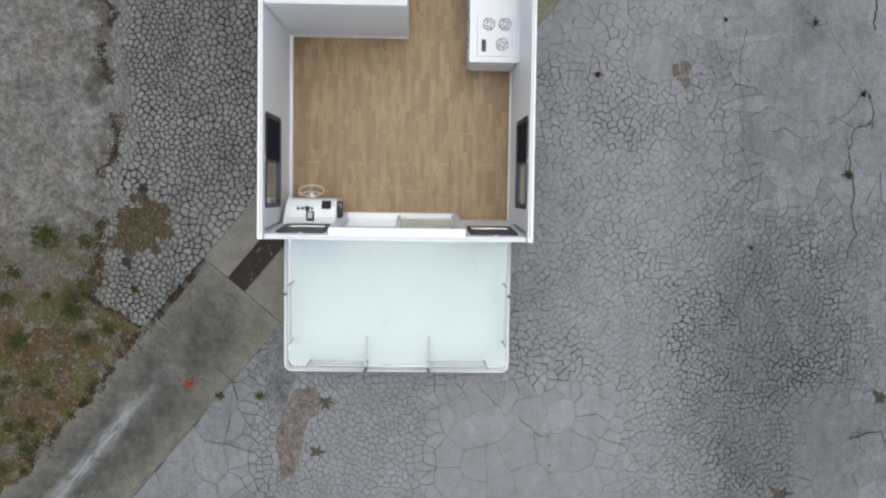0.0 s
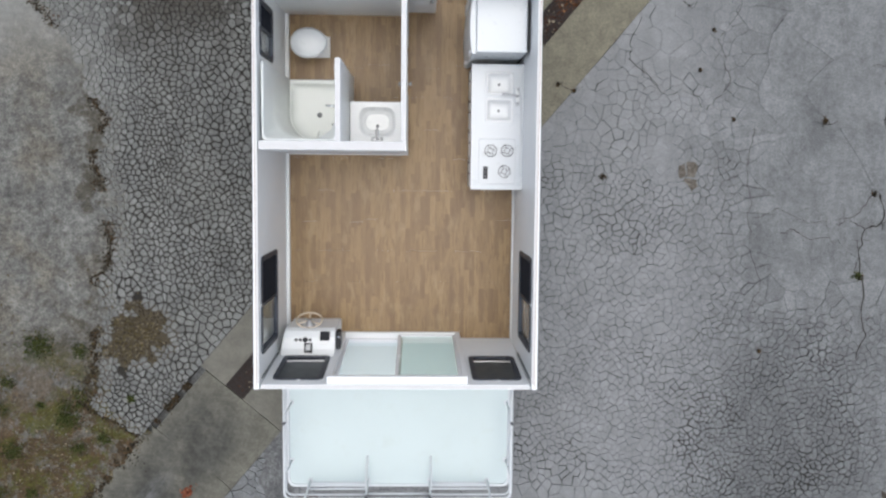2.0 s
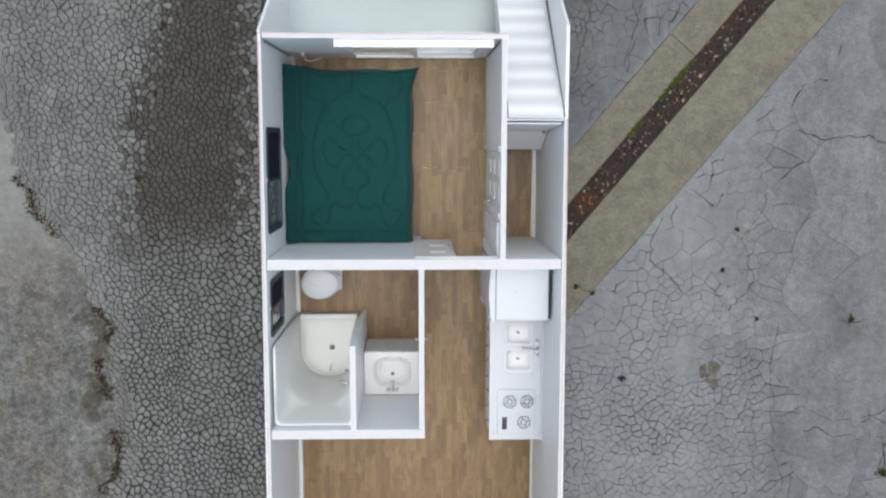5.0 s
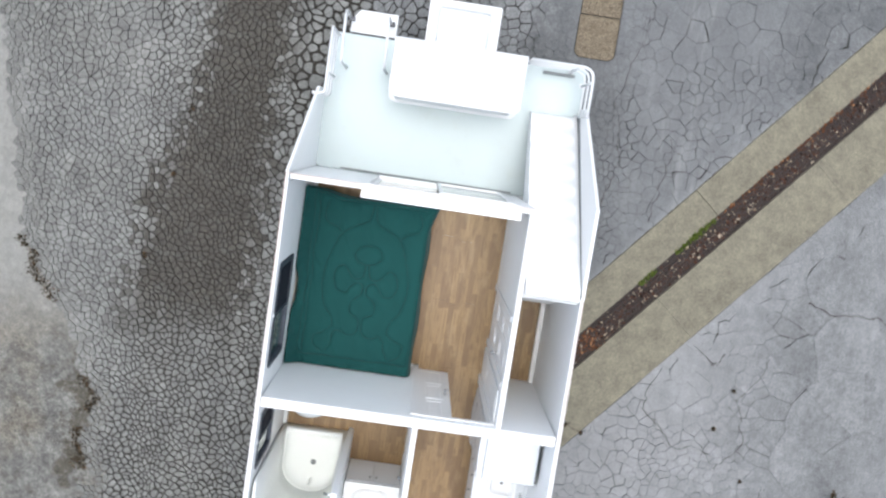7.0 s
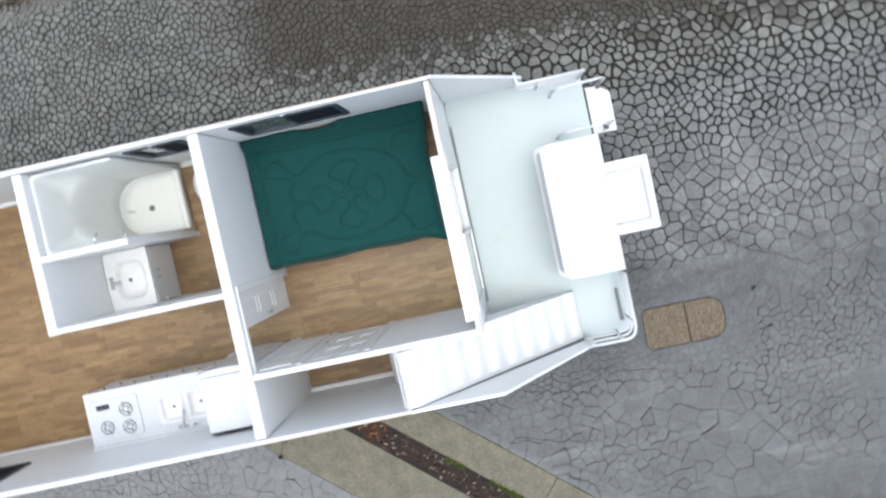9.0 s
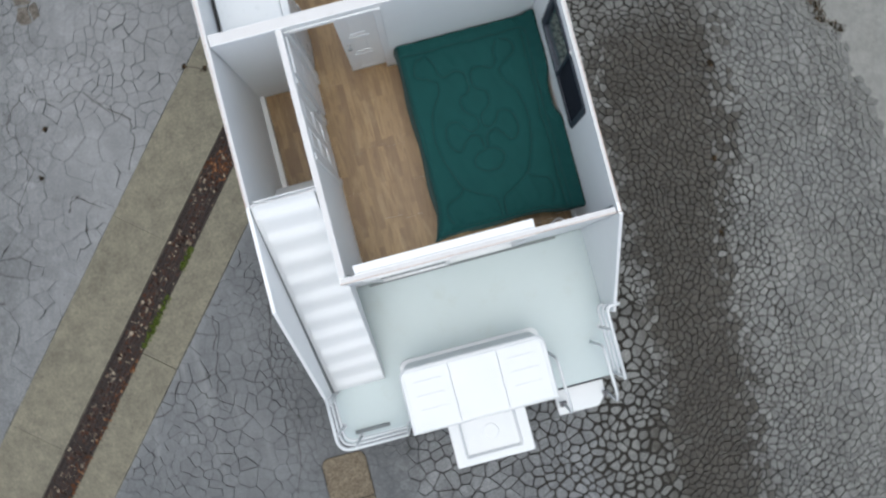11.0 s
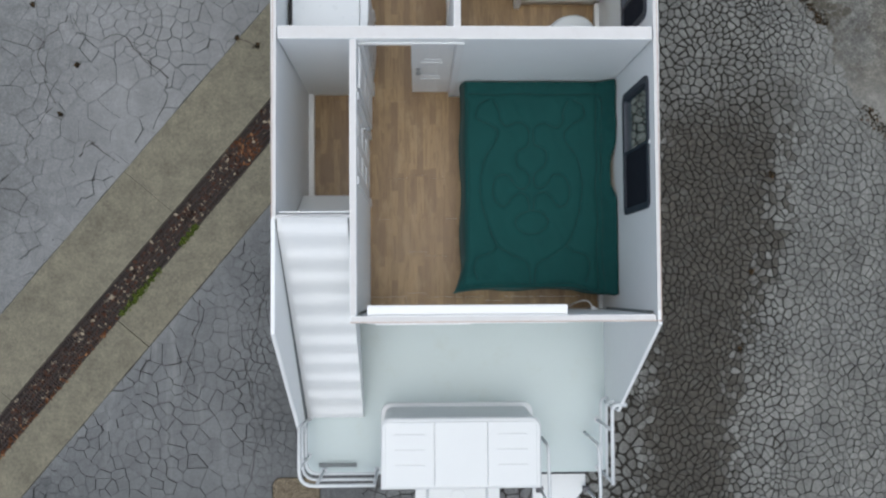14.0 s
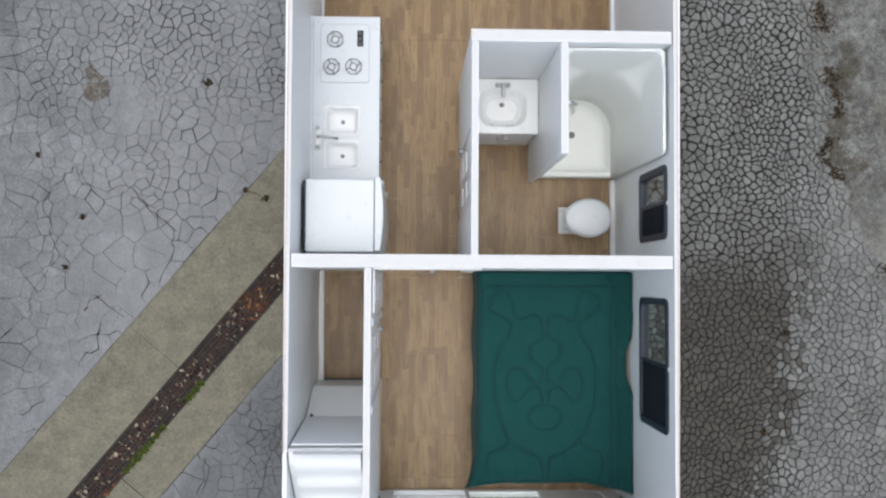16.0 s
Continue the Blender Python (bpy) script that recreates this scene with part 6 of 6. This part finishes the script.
def litter(name, count, place, size, material, label, category, seed, flat_=0.5):
    """Small curled leaves or stones, thrown on the ground."""
    rng = random.Random(seed)
    verts, faces = [], []
    for k in range(count):
        spot_ = place(rng)
        if spot_ is None:
            continue
        x, y, z = spot_
        r, a = size * rng.uniform(0.45, 1.2), rng.uniform(0, 6.3)
        w = rng.uniform(0.35, 0.75)
        base = len(verts)
        lift = [rng.uniform(0, flat_) * r for _ in range(4)]
        for t, (u, v) in enumerate(((-1, 0), (-0.2, -w), (1, 0), (-0.1, w))):
            verts.append((x + r * (u * math.cos(a) - v * math.sin(a)), y + r * (u * math.sin(a) + v * math.cos(a)), z + lift[t]))
        verts.append((x, y, z + r * 0.22))
        faces += [(base + t, base + (t + 1) % 4, base + 4) for t in range(4)]
    me = bpy.data.meshes.new(name)
    me.from_pydata(verts, [], faces)
    me.materials.append(material)
    return tagged(new(name, me), label, category, kind="stuff")


def in_drain(rng):
    s, c = rng.uniform(GRATE_END + 0.1, 13.8), rng.triangular(G_IN + 0.01, G_OUT - 0.01, -1.40)
    if (0.75 < s < 3.0 and rng.random() < 0.5) or (s < -0.2 and rng.random() < 0.6):
        return None
    return (*spot(s, c), rng.uniform(-0.042, -0.012 if rng.random() < 0.68 else 0.004))


litter("leaf_litter", 5200, in_drain, 0.030, LEAVES, "brown and pale dead leaves caught in the drain grate", "leaves", 3)


def orange_heaps(rng):
    if rng.random() < 0.4:
        return (*spot(rng.gauss(5.37, 0.09), rng.uniform(G_IN + 0.02, G_OUT - 0.01)), rng.uniform(-0.02, 0.004))
    return (*spot(rng.uniform(7.8, 10.6), G_IN + abs(rng.gauss(0.0, 0.035)) - 0.01), rng.uniform(-0.02, 0.005))


litter("orange_litter", 380, orange_heaps, 0.024, ORANGE, "rust-orange dead leaves heaped in the drain", "leaves", 23)


def along_moss(rng):
    s = rng.uniform(*rng.choice(((6.40, 6.70), (7.05, 7.45), (7.35, 7.75))))
    return (*spot(s, G_IN + rng.gauss(0.015, 0.022)), rng.uniform(-0.012, 0.006))


litter("drain_moss", 800, along_moss, 0.015, MOSS, "green moss along the drain's edge", "moss", 4, 1.2)


def on_verge(rng):
    x, y = rng.uniform(-7.0, -3.2), rng.gauss(-2.2, 1.2)
    if x > verge_edge(y) + 0.2 or side_of(x, y) > C_IN + 0.1 or noise.noise((x * 1.4, y * 1.4, 6.0)) + 0.6 * noise.noise((x * 5, y * 5, 2.0)) < 0.0:
        return None
    return (x, y, 0.0)


litter("verge_litter", 6000, on_verge, 0.023, TWIGS, "dead leaves and twigs on the mossy verge", "leaves", 5)


def on_fringe(rng):
    y = rng.uniform(-2.6, 5.4)
    if noise.noise((y * 1.1, 31.0, 0.0)) + noise.noise((y * 4.0, 12.0, 0.0)) * 0.6 < -0.05 - (0.3 if y < 0 else 0.0):
        return None
    x = verge_edge(y) + rng.gauss(-0.03, 0.04 + 0.10 * max(0.0, noise.noise((y * 2.0, 3.0, 0.0))))
    return None if side_of(x, y) > C_IN + 0.12 else (x, y, rng.uniform(-0.012, 0.004))


# leaf colours taken down to near black to carry the ragged edge's shadows
DARK = litter_mat("shade_dark_leaf_litter", (0.012, 0.010, 0.006), (0.036, 0.027, 0.015), (0.10, 0.058, 0.025))


def by_gutter(rng):
    s = rng.uniform(-6.5, -2.2)
    if noise.noise((s * 1.6, 2.0, 5.0)) + 0.5 * noise.noise((s * 5.0, 3.0, 2.0)) < 0.0:
        return None
    c = C_IN + 0.05 + rng.gauss(-0.02, 0.03 + 0.16 * max(0.0, noise.noise((s * 2.4, 8.0, 1.0))))
    return (*spot(s, c), rng.uniform(-0.012, 0.006))


litter("gutter_litter", 4600, by_gutter, 0.018, DARK, "brown leaves and moss along the gutter's edge", "leaves", 18)
litter("edge_litter", 5200, on_fringe, 0.017, DARK, "leaves along the asphalt's ragged edge, darkened for its shadows", "leaves", 15)


def weed_clumps():
    """Tufts of short blades."""
    rng = random.Random(8)
    verts, faces = [], []
    tufts = [(-5.35, -0.05, 0.20, 260), (-4.75, -0.15, 0.10, 90), (-4.95, -1.15, 0.16, 150), (-4.8, -1.6, 0.10, 70), (-5.75, -1.65, 0.14, 130),
             (-5.65, -3.3, 0.12, 90), (-2.75, -2.45, 0.06, 50), (-2.15, -2.45, 0.07, 60), (-6.2, -2.6, 0.2, 120), (6.78, 1.05, 0.06, 40)]
    for k in range(34):
        y = rng.uniform(-4.2, -0.6)
        x = rng.uniform(-6.4, -3.6)
        if side_of(x, y) < C_IN - 0.15:
            tufts.append((x, y, rng.uniform(0.04, 0.14), rng.randint(25, 80)))
    for cx, cy, r, count in tufts:
        for _ in range(count * 2):
            x, y = cx + rng.gauss(0, r * 0.6), cy + rng.gauss(0, r * 0.5)
            h, a, w = rng.uniform(0.015, 0.05), rng.uniform(0, 6.3), rng.uniform(0.003, 0.007)
            lean = rng.uniform(0.01, 0.06)
            base = len(verts)
            dx, dy = math.cos(a), math.sin(a)
            verts += [(x - w * dy, y + w * dx, -0.01), (x + w * dy, y - w * dx, -0.01), (x + lean * 0.4 * dx + w * dy, y + lean * 0.4 * dy - w * dx, h * 0.6),
                      (x + lean * 0.4 * dx - w * dy, y + lean * 0.4 * dy + w * dx, h * 0.6), (x + lean * dx, y + lean * dy, h)]
            faces += [(base, base + 1, base + 2, base + 3), (base + 3, base + 2, base + 4)]
    me = bpy.data.meshes.new("weeds")
    me.from_pydata(verts, [], faces)
    me.materials.append(GRASS)
    return tagged(new("weeds", me), "short green weeds in tufts on the verge", "weeds", kind="stuff")


weed_clumps()


def on_break(rng):
    cx, cy, a, b = SPOTS[0]
    x, y = cx + rng.gauss(0, 0.6) * a, cy + rng.gauss(0, 0.6) * b
    return (x, y, -0.004) if in_spot(x, y) else None


litter("crumb_litter", 1300, on_break, 0.016, TWIGS, "dead leaves and crumbs in the broken asphalt", "leaves", 16)


def rubble():
    """Crumbled stones in the broken spots."""
    rng = random.Random(9)
    verts, faces = [], []
    for cx, cy, a, b in SPOTS:
        m, base = 40, len(verts)
        verts += [(cx, cy, -0.013)]
        for lev, z in ((0.85, -0.014), (1.28, -0.020)):
            verts += [(cx + a * lev * math.cos(6.283 * k / m), cy + b * lev * math.sin(6.283 * k / m), z) for k in range(m)]
        for k in range(m):
            n = (k + 1) % m
            faces += [(base, base + 1 + k, base + 1 + n), (base + 1 + k, base + 1 + m + k, base + 1 + m + n, base + 1 + n)]
        for _ in range(int(8000 * a * b)):
            x, y = cx + rng.uniform(-1.3, 1.3) * a, cy + rng.uniform(-1.3, 1.3) * b
            if not in_spot(x, y) or side_of(x, y) > C_IN and side_of(x, y) < C_OUT:
                continue
            r, h = rng.uniform(0.010, 0.032), rng.uniform(0.006, 0.018)
            base, n = len(verts), 5
            verts += [(x + r * rng.uniform(0.7, 1.2) * math.cos(6.283 * k / n), y + r * rng.uniform(0.7, 1.2) * math.sin(6.283 * k / n), -0.021) for k in range(n)]
            verts += [(x + 0.6 * r * math.cos(6.283 * k / n), y + 0.6 * r * math.sin(6.283 * k / n), -0.019 + h) for k in range(n)]
            faces.append(tuple(range(base + n, base + 2 * n)))
            faces += [(base + k, base + (k + 1) % n, base + n + (k + 1) % n, base + n + k) for k in range(n)]
    me = bpy.data.meshes.new("rubble")
    me.from_pydata(verts, [], faces)
    me.materials.append(GRIT)
    return tagged(new("rubble", me), "brown crumbled asphalt in the broken spots", "rubble", kind="stuff")


rubble()

# small dark clumps of weed and dirt caught in the cracks
CLUMPS = ((6.19, 3.34, 0.05), (2.90, 2.49, 0.045), (4.30, 4.05, 0.032), (6.97, 2.27, 0.05), (6.81, 1.03, 0.07), (4.82, 3.35, 0.028), (4.48, 4.62, 0.025), (5.34, -0.10, 0.03),
          (2.23, 3.82, 0.035), (2.46, 3.72, 0.02), (-3.80, 5.33, 0.05), (-3.56, 6.48, 0.035), (-3.40, 7.39, 0.045))


def in_clump(rng):
    cx, cy, r = rng.choice(CLUMPS)
    return (cx + rng.gauss(0, 0.5) * r, cy + rng.gauss(0, 0.5) * r, rng.uniform(0.0, 0.010))


litter("crack_weeds", 420, in_clump, 0.020, DARK, "dark tufts of weed and dirt in the cracks", "weeds", 17, 0.9)
for k, (pts, w) in enumerate(((((2.20, 3.84), (2.30, 3.80), (2.46, 3.80), (2.50, 3.76)), 0.010), (((6.0, 3.32), (6.19, 3.34), (6.50, 3.30)), 0.010), (((4.05, 4.98), (4.13, 5.02), (4.25, 5.12)), 0.012),
                              (((5.2, 1.9), (5.6, 2.05), (6.0, 1.85), (6.4, 1.80)), 0.009), (((6.95, 2.3), (6.72, 1.95), (6.30, 1.95)), 0.012))):
    long_crack([(x, y) for x, y in pts], w, 70 + k).location.z = 0.0025

# the red-brown bunch of leaves in the gutter
def by_leaf(rng):
    return (-3.23 + rng.gauss(0, 0.045), -2.29 + rng.gauss(0, 0.035), -0.055 + rng.uniform(0, 0.02))


RED = litter_mat("red_brown_leaf", (0.11, 0.030, 0.016), (0.19, 0.060, 0.030), (0.24, 0.11, 0.06))
litter("fallen_leaves", 46, by_leaf, 0.036, RED, "red-brown fallen leaves in the gutter", "leaves", 6)

bm = bmesh.new()
bm.faces.new([bm.verts.new((x, y, -0.010)) for x, y in ((1.4875, 8.8075), (2.0425, 8.8075), (2.0425, 9.8625), (1.4875, 9.8625))])
tagged(part("pavement_under_covers", bm, ASPHALT), "grey asphalt under the covers", "asphalt", kind="structure")
bm = bmesh.new()
bm.faces.new([bm.verts.new((x, y, -0.012)) for x, y in ((1.45, 7.6), (2.3, 7.6), (2.3, 8.549), (1.45, 8.549))])
tagged(part("pavement_patch", bm, EDGE), "grey asphalt between the plates", "asphalt", kind="structure")
# two aggregate covers set into the asphalt
def cover_plan(w, h, near, far):
    """A slab's outline: the near and the far pair of corners have radii of their own."""
    pts = []
    for sx, sy, r, a in ((1, 1, far, 0), (-1, 1, far, 90), (-1, -1, near, 180), (1, -1, near, 270)):
        pts += [(sx * (w - r) + r * math.cos(radians(a + 15 * k)), sy * (h - r) + r * math.sin(radians(a + 15 * k))) for k in range(7)]
    return pts


for x0, x1, y0, y1, near, far in ((1.50, 2.03, 8.82, 9.368, 0.09, 0.015), (1.503, 2.027, 9.382, 9.85, 0.015, 0.19)):
    cv = thing("utility_cover", ((x0 + x1) / 2, (y0 + y1) / 2, 0), "rough brown aggregate cover set in the asphalt", "utility cover", group="utility covers")
    w, h = (x1 - x0) / 2, (y1 - y0) / 2
    part("joint", prism(bmesh.new(), cover_plan(w + 0.010, h + 0.010, near + 0.01, far + 0.01), flat, -0.028, -0.0045), CRACK, cv, "dark dirt joint")
    part("slab", loft([[(u, v, z) for u, v in cover_plan(w - e, h - e, near, far)] for z, e in ((-0.03, 0.0), (-0.004, 0.0), (0.001, 0.008))]), SLAB, cv)

cv = thing("utility_cover", (0.25, 12.41, 0), "round grey-olive concrete cover set in the asphalt", "utility cover", group="utility covers")
part("joint", lathe([(0.285, -0.028), (0.285, -0.0045)], 32), CRACK, cv, "dark dirt joint")
part("slab", lathe([(0.272, -0.03), (0.272, -0.004), (0.264, 0.001)], 32), KERB, cv)

for ob in set(bpy.data.objects) - before_yard:
    if not ob.parent:
        ob.location += Vector(YARD)

# ---- plank floor: each board is a piece of its own ----
rng = random.Random(21)
lengths = (1.22, 0.80, 0.42)
meshes = {}


def plank_mesh(L):
    """A bevelled board of the length L, shared between the boards of that length."""
    if L not in meshes:
        w = 0.198
        lo = [(-w / 2, 0), (w / 2, 0), (w / 2, L - 0.0015), (-w / 2, L - 0.0015)]
        bm = loft([[(x, y, -0.012) for x, y in lo], [(x, y, -0.001) for x, y in lo], [(x * 0.988, y + (0.0012 if y == 0 else -0.0012), 0.0) for x, y in lo]])
        bmesh.ops.recalc_face_normals(bm, faces=bm.faces)
        me = bpy.data.meshes.new("plank")
        bm.to_mesh(me)
        bm.free()
        me.materials.append(FLOOR)
        meshes[L] = me
    return meshes[L]


for i in range(15):
    x = -1.386 + 0.198 * i
    y = 0.115
    while y < 6.70:
        room = round(6.72 - y, 3)
        fits = [L for L in lengths if L <= room - 0.05]
        L = room if not fits else rng.choice(fits[:2]) if y > 0.12 else lengths[i % 3]
        ob = new("plank", plank_mesh(L))
        ob.parent = subfloor
        ob.location = (x, y, FL)
        y += L
